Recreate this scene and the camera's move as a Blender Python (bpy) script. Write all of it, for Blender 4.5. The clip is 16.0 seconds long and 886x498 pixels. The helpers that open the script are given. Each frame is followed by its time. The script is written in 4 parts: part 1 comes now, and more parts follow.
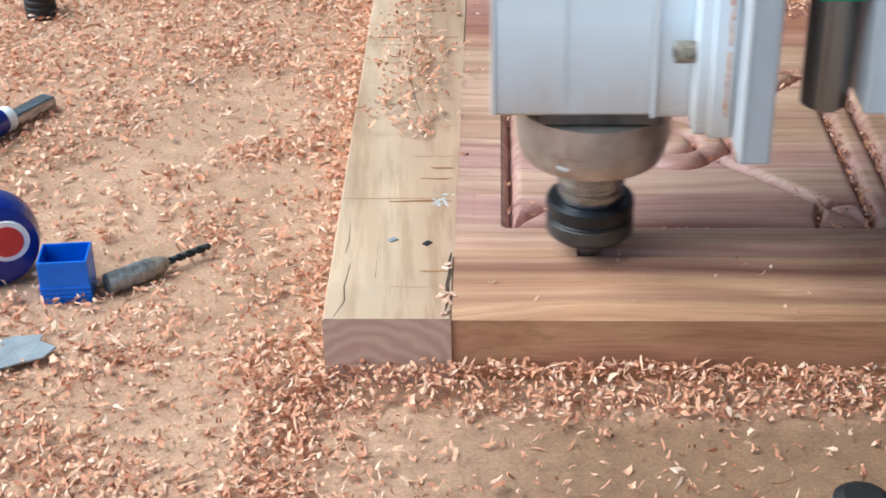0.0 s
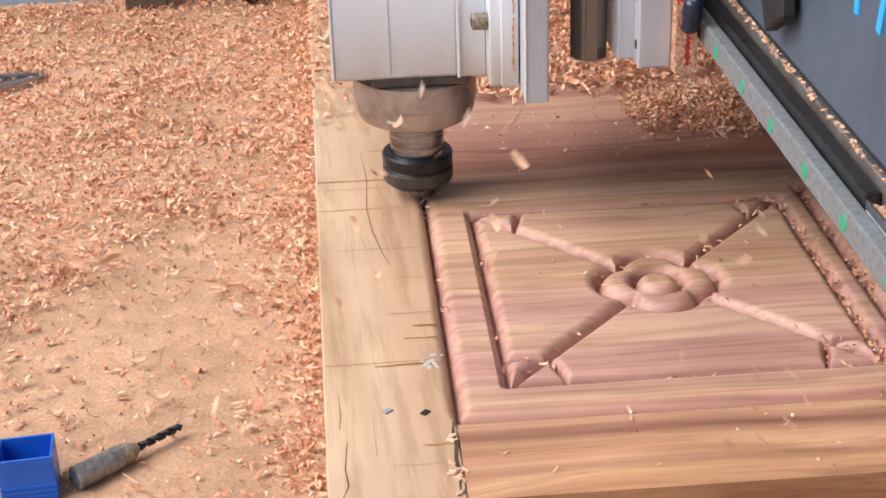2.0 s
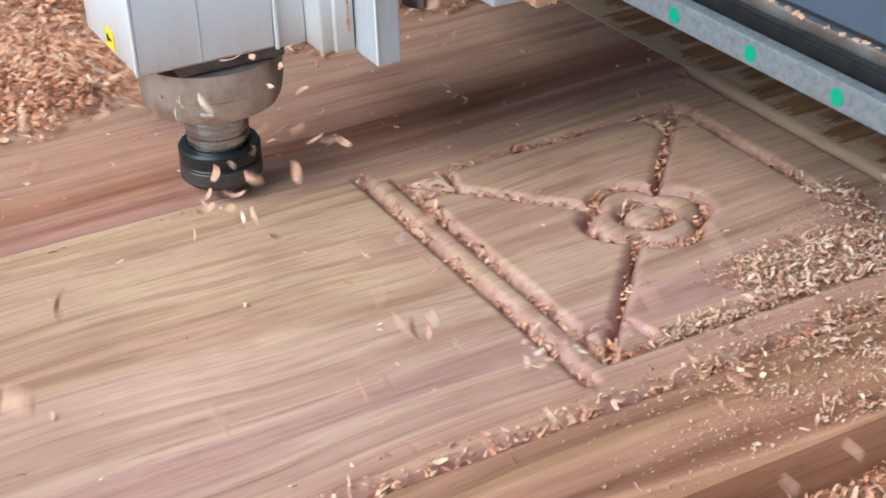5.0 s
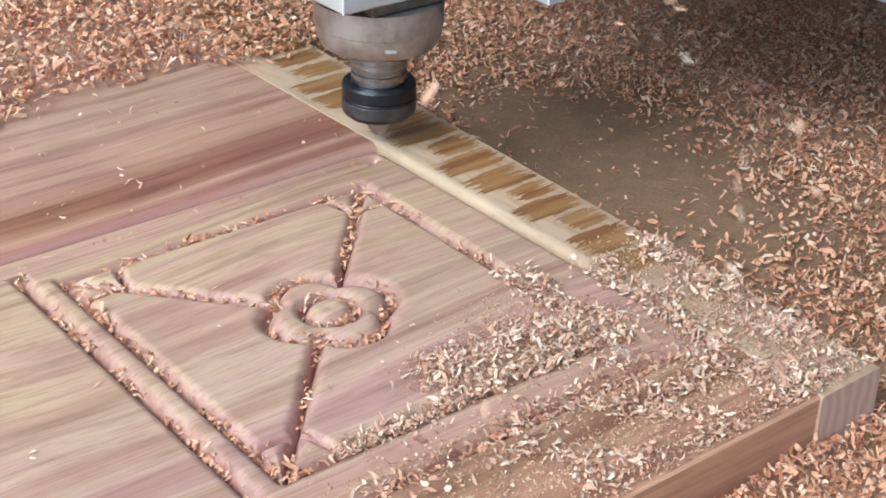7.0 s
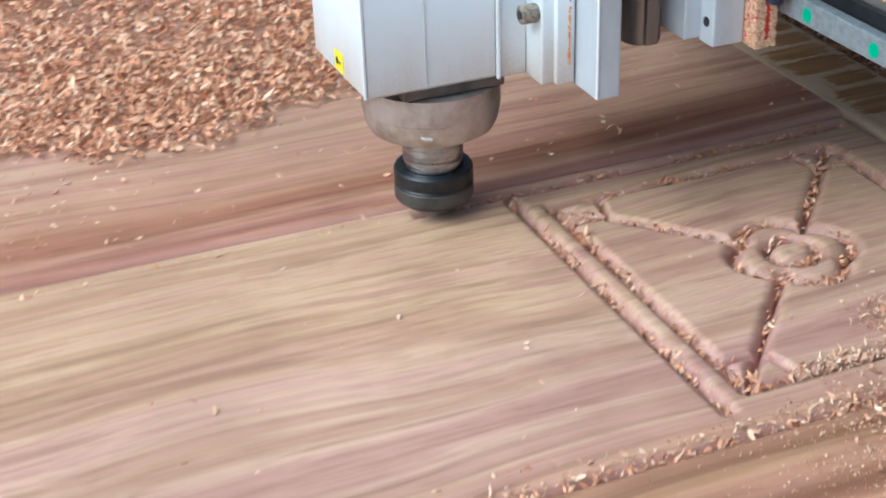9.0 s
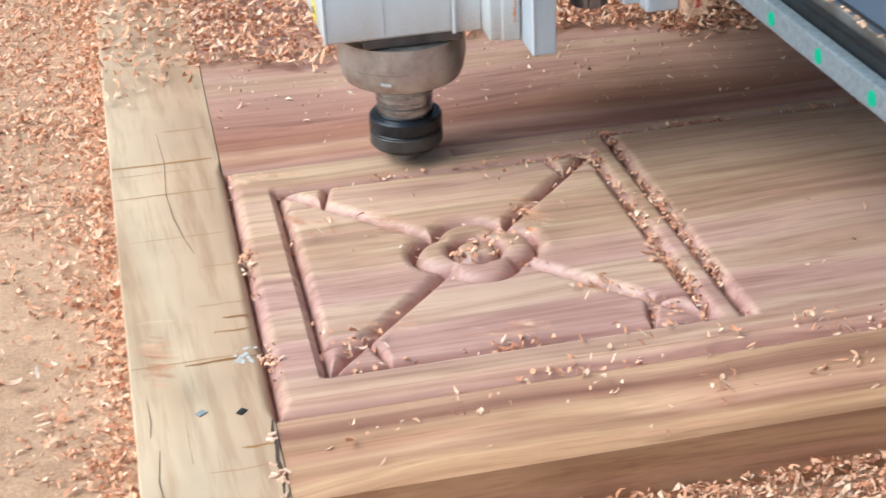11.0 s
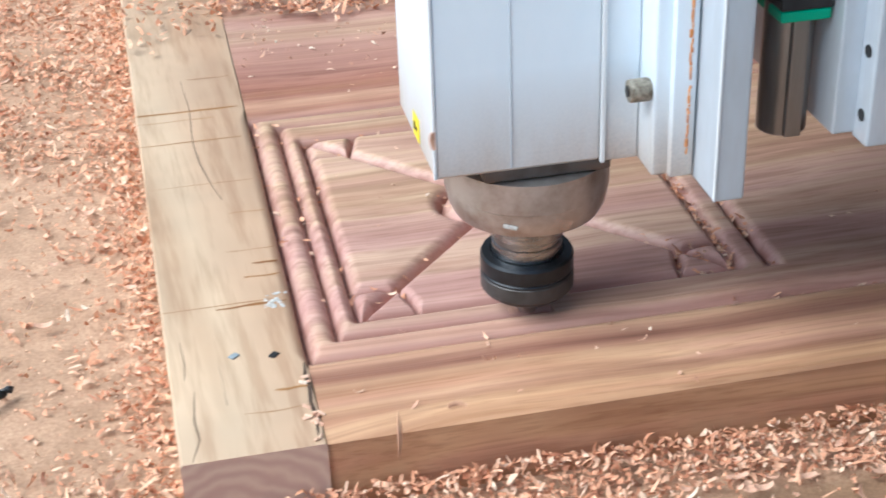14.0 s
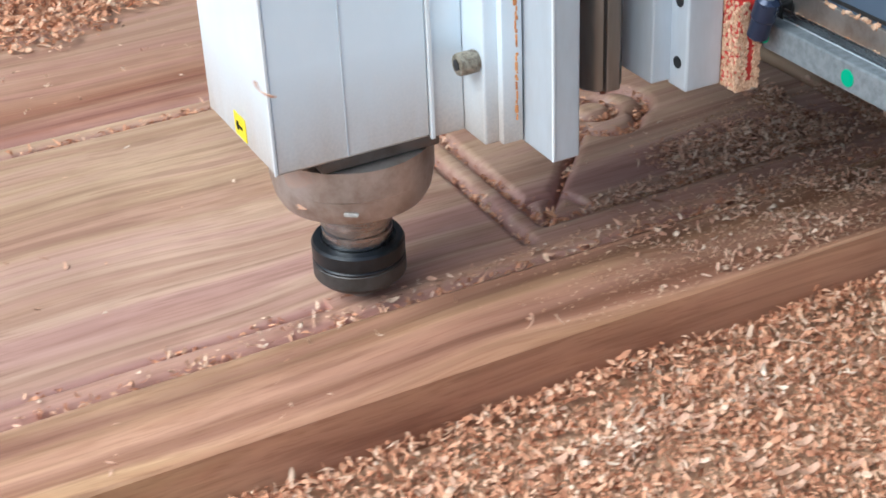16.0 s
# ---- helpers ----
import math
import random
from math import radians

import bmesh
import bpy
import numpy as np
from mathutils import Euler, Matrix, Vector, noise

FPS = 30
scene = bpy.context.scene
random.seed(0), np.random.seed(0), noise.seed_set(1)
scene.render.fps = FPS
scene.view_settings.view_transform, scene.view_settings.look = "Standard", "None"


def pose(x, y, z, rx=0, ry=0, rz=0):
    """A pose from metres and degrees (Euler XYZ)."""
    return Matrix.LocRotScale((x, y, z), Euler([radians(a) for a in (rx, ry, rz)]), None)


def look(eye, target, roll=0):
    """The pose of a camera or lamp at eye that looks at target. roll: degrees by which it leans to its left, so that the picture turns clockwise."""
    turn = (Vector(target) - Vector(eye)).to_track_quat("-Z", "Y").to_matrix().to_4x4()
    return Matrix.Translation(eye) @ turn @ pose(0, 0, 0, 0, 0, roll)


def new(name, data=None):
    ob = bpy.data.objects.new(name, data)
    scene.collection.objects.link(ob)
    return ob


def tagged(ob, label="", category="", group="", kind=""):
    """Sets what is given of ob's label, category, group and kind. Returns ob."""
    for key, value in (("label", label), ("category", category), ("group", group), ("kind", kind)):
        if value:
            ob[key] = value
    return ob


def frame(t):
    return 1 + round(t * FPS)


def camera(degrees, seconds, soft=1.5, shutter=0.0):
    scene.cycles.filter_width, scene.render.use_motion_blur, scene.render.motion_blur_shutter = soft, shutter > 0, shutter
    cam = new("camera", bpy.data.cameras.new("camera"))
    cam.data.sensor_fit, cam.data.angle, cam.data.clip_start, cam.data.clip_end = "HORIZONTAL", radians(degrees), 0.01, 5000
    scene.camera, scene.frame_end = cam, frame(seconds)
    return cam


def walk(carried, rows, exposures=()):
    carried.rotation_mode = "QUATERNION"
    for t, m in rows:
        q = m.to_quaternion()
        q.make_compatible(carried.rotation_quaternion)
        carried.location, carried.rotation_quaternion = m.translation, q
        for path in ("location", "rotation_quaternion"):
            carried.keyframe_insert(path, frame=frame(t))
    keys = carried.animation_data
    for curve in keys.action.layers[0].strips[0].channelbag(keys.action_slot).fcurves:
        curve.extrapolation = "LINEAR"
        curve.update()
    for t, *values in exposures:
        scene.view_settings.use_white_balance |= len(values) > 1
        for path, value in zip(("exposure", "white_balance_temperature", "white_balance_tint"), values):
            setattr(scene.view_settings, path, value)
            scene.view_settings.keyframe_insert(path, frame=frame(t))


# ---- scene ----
cam = camera(32.60, 16.0, soft=1.7, shutter=0.3)
PATH = [
    (0, (0.1142, -0.6718, 0.4663), (0.0795, 0.1969, -0.0279), -1.05),
    (0.2, (0.0868, -0.6606, 0.4649), (0.0830, 0.2073, -0.0318), -1.09),
    (0.5, (0.0567, -0.6380, 0.4655), (0.0743, 0.2278, -0.0346), -1.32),
    (1, (0.0408, -0.6101, 0.4778), (0.1061, 0.2700, 0.0075), -1.37),
    (1.5, (0.0442, -0.6060, 0.4807), (0.1156, 0.2906, 0.0437), -2.06),
    (2, (0.0445, -0.6045, 0.4728), (0.1003, 0.2926, 0.0345), -1.81),
    (2.5, (0.0337, -0.5963, 0.4811), (0.1460, 0.2854, 0.0229), -0.63),
    (3, (0.0747, -0.6221, 0.4837), (0.3834, 0.2088, 0.0207), 0.75),
    (3.5, (0.1578, -0.5967, 0.4785), (0.4523, 0.2472, 0.0300), -0.17),
    (5.8, (0.4200, -0.3530, 0.4531), (0.8667, 0.3824, -0.0565), -2.45),
    (6, (0.4254, -0.3624, 0.4579), (0.8725, 0.3794, -0.0420), -1.96),
    (6.5, (0.4210, -0.3662, 0.4623), (0.9400, 0.3332, -0.0292), 0.40),
    (7, (0.4257, -0.3684, 0.4615), (0.9797, 0.3150, -0.0139), 1.33),
    (7.5, (0.4374, -0.3707, 0.4658), (0.9816, 0.3325, 0.0083), -0.10),
    (8, (0.4076, -0.3600, 0.4673), (0.8542, 0.4047, 0.0027), -2.04),
    (8.5, (0.3605, -0.3592, 0.4650), (0.7547, 0.4309, -0.0045), -3.12),
    (9, (0.3469, -0.4274, 0.4723), (0.6707, 0.3893, -0.0054), -1.85),
    (9.5, (0.2840, -0.5420, 0.4760), (0.7280, 1.1720, -0.4540), -2.00),
    (10, (0.1870, -0.5450, 0.4570), (0.5370, 1.2110, -0.4340), -2.50),
    (10.2, (0.1510, -0.5540, 0.4630), (0.5050, 1.1960, -0.4380), -2.90),
    (12.3, (0.0144, -0.5686, 0.4695), (0.1653, 0.2966, -0.0088), -1.53),
    (12.5, (0.0152, -0.5730, 0.4707), (0.1610, 0.2936, -0.0064), -1.59),
    (13, (0.0126, -0.5827, 0.4675), (0.1565, 0.2789, -0.0193), -1.92),
    (13.5, (0.0105, -0.5808, 0.4678), (0.1617, 0.2772, -0.0231), -1.89),
    (14, (0.0375, -0.5668, 0.4651), (0.2045, 0.2866, -0.0287), -2.13),
    (14.5, (0.1076, -0.5528, 0.4577), (0.3125, 0.2926, -0.0356), -3.33),
    (15, (0.1722, -0.5364, 0.4533), (0.4939, 0.2735, -0.0371), -2.23),
    (15.5, (0.2443, -0.5312, 0.4696), (0.6313, 0.2398, -0.0363), -1.96),
    (16, (0.3392, -0.5370, 0.4653), (0.7200, 0.2362, -0.0418), -2.63),
]
# the clip's own camera warms and cools its picture on the way
EXPOSURES = [(0, 0.03, 5350, 1), (0.5, 0.0, 5250, 1), (1.0, 0.02, 5500, 4), (1.5, 0.04, 6200, 13), (2.0, 0.02, 6400, 15), (2.5, 0.0, 6050, 9), (3.0, -0.08, 5850, 8), (3.5, 0.0, 6050, 11), (3.7, 0.02, 6050, 11),
             (5.8, 0.28, 5250, -3), (6.5, 0.34, 5250, -3), (7.0, 0.38, 5250, -2), (7.5, 0.36, 5450, 3), (8.0, 0.26, 5450, 2), (9.0, 0.26, 5300, -2), (10.2, 0.22, 5400, -2), (12.3, 0.04, 5350, 0), (13.5, 0.10, 5400, 2), (14.5, 0.22, 5250, 1), (16, 0.20, 5500, 1)]
walk(cam, [(t, look(eye, target, roll)) for t, eye, target, roll in PATH], EXPOSURES)

# ---- light ----
SUN_ELEVATION, SUN_TURN = 53, 260
world = bpy.data.worlds.new("workshop_daylight")
scene.world = world
world.use_nodes = True
sky = world.node_tree.nodes.new("ShaderNodeTexSky")
sky.sky_type, sky.sun_disc = "NISHITA", False
sky.sun_elevation, sky.sun_rotation = radians(SUN_ELEVATION), radians(SUN_TURN)
sky.air_density, sky.dust_density = 1.0, 4.0
background = world.node_tree.nodes["Background"]
background.inputs["Strength"].default_value = 0.15
world.node_tree.links.new(sky.outputs["Color"], background.inputs["Color"])
sun = new("sun", bpy.data.lights.new("sun", "SUN"))
sun.data.energy, sun.data.angle, sun.data.color = 4.2, radians(55), (1.0, 0.985, 0.96)
sun.matrix_basis = look((-0.95, -0.04, 1.82), (0.4, 0.2, 0))


# ---- materials ----
def material(name, colour, rough=0.6, metal=0.0):
    m = bpy.data.materials.new(name)
    m.use_nodes = True
    b = m.node_tree.nodes["Principled BSDF"]
    b.inputs["Base Color"].default_value = (*colour, 1)
    b.inputs["Roughness"].default_value = rough
    b.inputs["Metallic"].default_value = metal
    return m


def node(m, kind, **values):
    n = m.node_tree.nodes.new(kind)
    for key, value in values.items():
        n.inputs[key.replace("_", " ")].default_value = value
    return n


def link(m, a, out, b, inp):
    m.node_tree.links.new(a.outputs[out], b.inputs[inp])


def coords(m, scale=(1, 1, 1), turn=(0, 0, 0)):
    tc = m.node_tree.nodes.new("ShaderNodeTexCoord")
    mp = node(m, "ShaderNodeMapping", Scale=scale, Rotation=turn)
    link(m, tc, "Object", mp, "Vector")
    return mp


def ramp(m, source, out, stops):
    r = m.node_tree.nodes.new("ShaderNodeValToRGB")
    els = r.color_ramp.elements
    while len(els) < len(stops):
        els.new(0.5)
    for e, (p, c) in zip(els, stops):
        e.position, e.color = p, (*c, 1)
    link(m, source, out, r, "Fac")
    return r


def mix(m, fac, a, b, mode="MIX", amount=0.5):
    x = m.node_tree.nodes.new("ShaderNodeMix")
    x.data_type, x.blend_type = "RGBA", mode
    x.inputs[0].default_value = amount
    if fac is not None:
        m.node_tree.links.new(fac, x.inputs[0])
    m.node_tree.links.new(a, x.inputs[6])
    m.node_tree.links.new(b, x.inputs[7])
    return x.outputs[2]


def bump(m, source, strength=0.2, distance=0.001):
    b = node(m, "ShaderNodeBump", Strength=strength, Distance=distance)
    m.node_tree.links.new(source, b.inputs["Height"])
    p = m.node_tree.nodes["Principled BSDF"]
    m.node_tree.links.new(b.outputs["Normal"], p.inputs["Normal"])


def base(m, socket):
    m.node_tree.links.new(socket, m.node_tree.nodes["Principled BSDF"].inputs["Base Color"])


def roughness(m, source, out, low, high):
    r = node(m, "ShaderNodeMapRange", To_Min=low, To_Max=high)
    link(m, source, out, r, "Value")
    link(m, r, "Result", m.node_tree.nodes["Principled BSDF"], "Roughness")


def wood(name, stops, long_axis, band=9.0, fine=120.0, rough=(0.45, 0.65), bend=0.25, dark=(0.55, 0.45, 0.42), offset=0.0):
    """Plain-sawn wood: wide colour bands and fine pores drawn out along one axis."""
    m = material(name, stops[0][1])
    across = [1.0, 1.0, 1.0]
    across[long_axis] = 0.09
    wave = node(m, "ShaderNodeTexNoise", Scale=2.2, Detail=2.0)
    mp = coords(m, across)
    mp.inputs["Location"].default_value = (offset, offset * 0.7, 0)
    link(m, mp, "Vector", wave, "Vector")
    warp = node(m, "ShaderNodeVectorMath")
    warp.operation = "MULTIPLY_ADD"
    link(m, wave, "Color", warp, 0)
    warp.inputs[1].default_value = (bend, bend, bend)
    link(m, mp, "Vector", warp, 2)
    bands = node(m, "ShaderNodeTexNoise", Scale=band, Detail=5.0, Roughness=0.55, Distortion=0.3)
    link(m, warp, "Vector", bands, "Vector")
    colour = ramp(m, bands, "Fac", stops).outputs["Color"]
    pores = node(m, "ShaderNodeTexNoise", Scale=fine, Detail=3.0, Roughness=0.7)
    link(m, warp, "Vector", pores, "Vector")
    streak = ramp(m, pores, "Fac", [(0.36, dark), (0.52, (1, 1, 1))]).outputs["Color"]
    colour = mix(m, None, colour, streak, "MULTIPLY", 0.4)
    blot = node(m, "ShaderNodeTexNoise", Scale=14.0, Detail=3.0)
    link(m, coords(m), "Vector", blot, "Vector")
    dusty = ramp(m, blot, "Fac", [(0.4, (0.88, 0.86, 0.85)), (0.68, (1.1, 1.07, 1.05))]).outputs["Color"]
    base(m, mix(m, None, colour, dusty, "MULTIPLY", 0.7))
    roughness(m, pores, "Fac", rough[1], rough[0])
    bump(m, pores.outputs["Fac"], 0.25, 0.0006)
    return m


def dusty_housing():
    """Anodised aluminium, with brown wood dust clinging round the open end."""
    m = material("milled_aluminium", (0.72, 0.77, 0.80), 0.42, 0.12)
    n = node(m, "ShaderNodeTexNoise", Scale=22.0, Detail=5.0, Roughness=0.62)
    link(m, coords(m, (1, 1, 0.35)), "Vector", n, "Vector")
    fine = node(m, "ShaderNodeTexNoise", Scale=700.0, Detail=2.0)
    link(m, coords(m), "Vector", fine, "Vector")
    clean = ramp(m, n, "Fac", [(0.3, (0.76, 0.83, 0.88)), (0.7, (0.82, 0.88, 0.92))]).outputs["Color"]
    tc = m.node_tree.nodes.new("ShaderNodeTexCoord")
    sep = m.node_tree.nodes.new("ShaderNodeSeparateXYZ")
    link(m, tc, "Object", sep, "Vector")
    low = node(m, "ShaderNodeMapRange", From_Min=0.137, From_Max=0.192, To_Min=1.35, To_Max=0.0)
    link(m, sep, "Z", low, "Value")
    x = node(m, "ShaderNodeMath")
    x.operation = "MULTIPLY"
    link(m, low, "Result", x, 0)
    link(m, n, "Fac", x, 1)
    dirt = ramp(m, fine, "Fac", [(0.3, (0.33, 0.225, 0.14)), (0.7, (0.46, 0.335, 0.225))]).outputs["Color"]
    base(m, mix(m, x.outputs[0], clean, dirt))
    roughness(m, n, "Fac", 0.5, 0.34)
    bump(m, fine.outputs["Fac"], 0.05, 0.0003)
    return m


def panel_wood():
    """Reddish plain-sawn planks glued side by side: pink, tan and brown stripes along x."""
    m = material("reddish_hardwood", (0.4, 0.23, 0.17), 0.55)
    wide_wave = node(m, "ShaderNodeTexNoise", Scale=3.2, Detail=2.0)
    link(m, coords(m, (0.8, 1.6, 1)), "Vector", wide_wave, "Vector")
    mp = coords(m, (0.035, 1, 1), (0, 0, radians(1.2)))
    warp = node(m, "ShaderNodeVectorMath")
    warp.operation = "MULTIPLY_ADD"
    link(m, wide_wave, "Color", warp, 0)
    warp.inputs[1].default_value = (0.035, 0.055, 0.03)
    link(m, mp, "Vector", warp, 2)
    wide = node(m, "ShaderNodeTexNoise", Scale=34.0, Detail=2.0, Roughness=0.5)
    lines = node(m, "ShaderNodeTexNoise", Scale=125.0, Detail=2.5, Roughness=0.55)
    hair = node(m, "ShaderNodeTexNoise", Scale=620.0, Detail=2.0, Roughness=0.6)
    for n in (wide, lines, hair):
        link(m, warp, "Vector", n, "Vector")
    pink = ramp(m, wide, "Fac", [(0.34, (0.46, 0.275, 0.225)), (0.45, (0.57, 0.37, 0.295)), (0.54, (0.59, 0.415, 0.30)), (0.60, (0.48, 0.31, 0.22)), (0.68, (0.52, 0.325, 0.25))]).outputs["Color"]
    stripe = ramp(m, lines, "Fac", [(0.36, (0.52, 0.42, 0.34)), (0.45, (0.90, 0.86, 0.81)), (0.55, (1.06, 1.07, 1.02)), (0.66, (0.80, 0.70, 0.58))]).outputs["Color"]
    colour = mix(m, None, pink, stripe, "MULTIPLY", 0.46)
    # planks differ: a brown and tan edge plank, a dark red streak past the carving
    sep = m.node_tree.nodes.new("ShaderNodeSeparateXYZ")
    link(m, warp, "Vector", sep, "Vector")
    shift = node(m, "ShaderNodeMapRange", From_Min=0.0, From_Max=0.8)
    link(m, sep, "Y", shift, "Value")
    plank = ramp(m, shift, "Result", [(0.02, (1.05, 0.90, 0.70)), (0.036, (0.80, 0.64, 0.47)), (0.046, (1.12, 1.0, 0.80)), (0.062, (0.70, 0.55, 0.41)), (0.076, (1.12, 1.0, 0.82)), (0.105, (0.60, 0.46, 0.36)), (0.13, (0.98, 0.88, 0.74)), (0.165, (1.0, 0.96, 1.0)), (0.27, (1.01, 0.98, 1.0)), (0.33, (1.0, 0.99, 0.91)), (0.505, (0.99, 0.97, 0.88)), (0.518, (0.72, 0.52, 0.45)), (0.535, (0.92, 0.78, 0.72)), (0.552, (0.58, 0.37, 0.30)), (0.57, (0.66, 0.45, 0.38)), (0.60, (0.86, 0.72, 0.66)), (0.70, (0.90, 0.84, 0.83))]).outputs["Color"]
    colour = mix(m, None, colour, plank, "MULTIPLY", 0.95)
    figure = node(m, "ShaderNodeTexNoise", Scale=9.0, Detail=3.0, Roughness=0.55, Distortion=0.8)
    link(m, coords(m, (0.45, 7.0, 1.0), (0, 0, radians(1.6))), "Vector", figure, "Vector")
    flame = ramp(m, figure, "Fac", [(0.34, (0.62, 0.46, 0.36)), (0.44, (1.0, 0.97, 0.94)), (0.58, (1.06, 1.04, 1.0)), (0.70, (0.84, 0.74, 0.66))]).outputs["Color"]
    colour = mix(m, None, colour, flame, "MULTIPLY", 0.25)
    fleck = ramp(m, hair, "Fac", [(0.34, (0.72, 0.64, 0.58)), (0.50, (1, 1, 1))]).outputs["Color"]
    colour = mix(m, None, colour, fleck, "MULTIPLY", 0.55)
    blot = node(m, "ShaderNodeTexNoise", Scale=11.0, Detail=4.0, Roughness=0.6)
    link(m, coords(m), "Vector", blot, "Vector")
    dusty = ramp(m, blot, "Fac", [(0.38, (0.90, 0.86, 0.84)), (0.66, (1.10, 1.08, 1.06))]).outputs["Color"]
    colour = mix(m, None, colour, dusty, "MULTIPLY", 0.8)
    # freshly cut wood is redder than the sanded face
    tc = m.node_tree.nodes.new("ShaderNodeTexCoord")
    sep2 = m.node_tree.nodes.new("ShaderNodeSeparateXYZ")
    link(m, tc, "Object", sep2, "Vector")
    fresh = node(m, "ShaderNodeMapRange", From_Min=0.0397, From_Max=0.0365, To_Min=0.0, To_Max=0.6)
    link(m, sep2, "Z", fresh, "Value")
    side = node(m, "ShaderNodeMapRange", From_Min=0.012, From_Max=0.03, To_Min=0.0, To_Max=1.0)
    link(m, sep2, "Y", side, "Value")
    both = node(m, "ShaderNodeMath")
    both.operation = "MULTIPLY"
    link(m, fresh, "Result", both, 0)
    link(m, side, "Result", both, 1)
    cut_red = ramp(m, lines, "Fac", [(0.35, (0.40, 0.185, 0.15)), (0.6, (0.54, 0.305, 0.265))]).outputs["Color"]
    base(m, mix(m, both.outputs[0], colour, cut_red))
    roughness(m, lines, "Fac", 0.62, 0.42)
    bump(m, hair.outputs["Fac"], 0.3, 0.0005)
    return m


def end_grain():
    m = material("end_grain", (0.42, 0.25, 0.19), 0.75)
    mp = coords(m)
    mp.inputs["Location"].default_value = (-0.045, 0, 0.012)
    w = m.node_tree.nodes.new("ShaderNodeTexWave")
    w.wave_type, w.rings_direction = "RINGS", "Y"
    w.inputs["Scale"].default_value, w.inputs["Distortion"].default_value, w.inputs["Detail"].default_value = 38.0, 7.0, 3.0
    link(m, mp, "Vector", w, "Vector")
    base(m, ramp(m, w, "Fac", [(0.0, (0.47, 0.305, 0.235)), (0.6, (0.52, 0.35, 0.265)), (1.0, (0.56, 0.39, 0.295))]).outputs["Color"])
    bump(m, w.outputs["Fac"], 0.2, 0.0004)
    return m


def chips_material(name, stops):
    """Shavings: every curl its own tint."""
    m = material(name, stops[0][1], 0.75)
    g = m.node_tree.nodes.new("ShaderNodeNewGeometry")
    c = ramp(m, g, "Random Per Island", stops).outputs["Color"]
    n = node(m, "ShaderNodeTexNoise", Scale=500.0, Detail=2.0)
    link(m, coords(m, (1, 1, 1)), "Vector", n, "Vector")
    f = ramp(m, n, "Fac", [(0.3, (0.72, 0.7, 0.68)), (0.6, (1.05, 1.05, 1.05))]).outputs["Color"]
    base(m, mix(m, None, c, f, "MULTIPLY", 0.7))
    b = m.node_tree.nodes["Principled BSDF"]
    b.inputs["Subsurface Weight"].default_value = 0.0
    return m


def metal(name, colour, rough, stain=(0.75, 0.7, 0.62), metallic=0.9, scale=40.0, stretch=(1, 1, 1)):
    m = material(name, colour, rough, metallic)
    n = node(m, "ShaderNodeTexNoise", Scale=scale, Detail=5.0, Roughness=0.65)
    link(m, coords(m, stretch), "Vector", n, "Vector")
    c = ramp(m, n, "Fac", [(0.36, tuple(a * b for a, b in zip(colour, stain))), (0.6, colour)]).outputs["Color"]
    base(m, c)
    roughness(m, n, "Fac", rough + 0.12, max(rough - 0.08, 0.05))
    bump(m, n.outputs["Fac"], 0.08, 0.0004)
    return m


PANEL = panel_wood()
PALE = wood("pale_sapwood", [(0.3, (0.45, 0.28, 0.17)), (0.45, (0.57, 0.395, 0.255)), (0.6, (0.62, 0.46, 0.305)), (0.75, (0.50, 0.335, 0.205))], 1, band=15.0, dark=(0.6, 0.48, 0.38), offset=3.1)
END = end_grain()
CRACK = material("crack_brown", (0.075, 0.045, 0.028), 0.9)
SCORCH = wood("scorched_wood", [(0.3, (0.24, 0.10, 0.033)), (0.5, (0.36, 0.18, 0.062)), (0.7, (0.46, 0.26, 0.11))], 0, band=60.0, offset=1.3)
CHIP_RED = chips_material("red_shavings", [(0.0, (0.42, 0.165, 0.085)), (0.2, (0.64, 0.29, 0.155)), (0.5, (0.77, 0.40, 0.23)), (0.8, (0.81, 0.49, 0.31)), (1.0, (0.84, 0.61, 0.43))])
CHIP_PALE = chips_material("pale_shavings", [(0.0, (0.47, 0.235, 0.145)), (0.3, (0.69, 0.40, 0.265)), (0.7, (0.80, 0.545, 0.38)), (1.0, (0.87, 0.70, 0.53))])
ALU = dusty_housing()
ALU_DUSTY_OR_SHADED = metal("dusty_or_shaded_aluminium", (0.58, 0.62, 0.66), 0.42, (0.88, 0.86, 0.84), 0.25, 35.0, (1, 1, 0.25))
STRIP_PAINT = metal("grey_strip_steel", (0.25, 0.275, 0.29), 0.5, (0.72, 0.72, 0.72), 0.2, 260.0, (1, 1, 1))
STEEL_NOSE = metal("worn_spindle_steel", (0.52, 0.49, 0.46), 0.36, (0.66, 0.58, 0.52), 0.8, 45.0, (1, 1, 1))
NUT_BAND = metal("worn_black_steel", (0.085, 0.08, 0.075), 0.42, (0.6, 0.55, 0.5), 0.5, 60.0)
STEEL = metal("ground_steel", (0.40, 0.41, 0.42), 0.25, (0.6, 0.6, 0.6), 1.0, 60.0, (1, 1, 6))
BLACK_STEEL = metal("blackened_steel", (0.035, 0.037, 0.04), 0.32, (0.6, 0.55, 0.5), 0.6, 80.0)
PLATE_STEEL = metal("brown_plate_steel", (0.15, 0.125, 0.11), 0.5, (0.6, 0.55, 0.5), 0.5, 40.0)
TOOL_STEEL = metal("dusty_tool_steel", (0.30, 0.31, 0.31), 0.42, (0.55, 0.5, 0.45), 0.5, 220.0)
COLUMN_STEEL = metal("oily_column_steel", (0.30, 0.27, 0.245), 0.3, (0.5, 0.45, 0.4), 0.85, 24.0, (1, 1, 0.08))
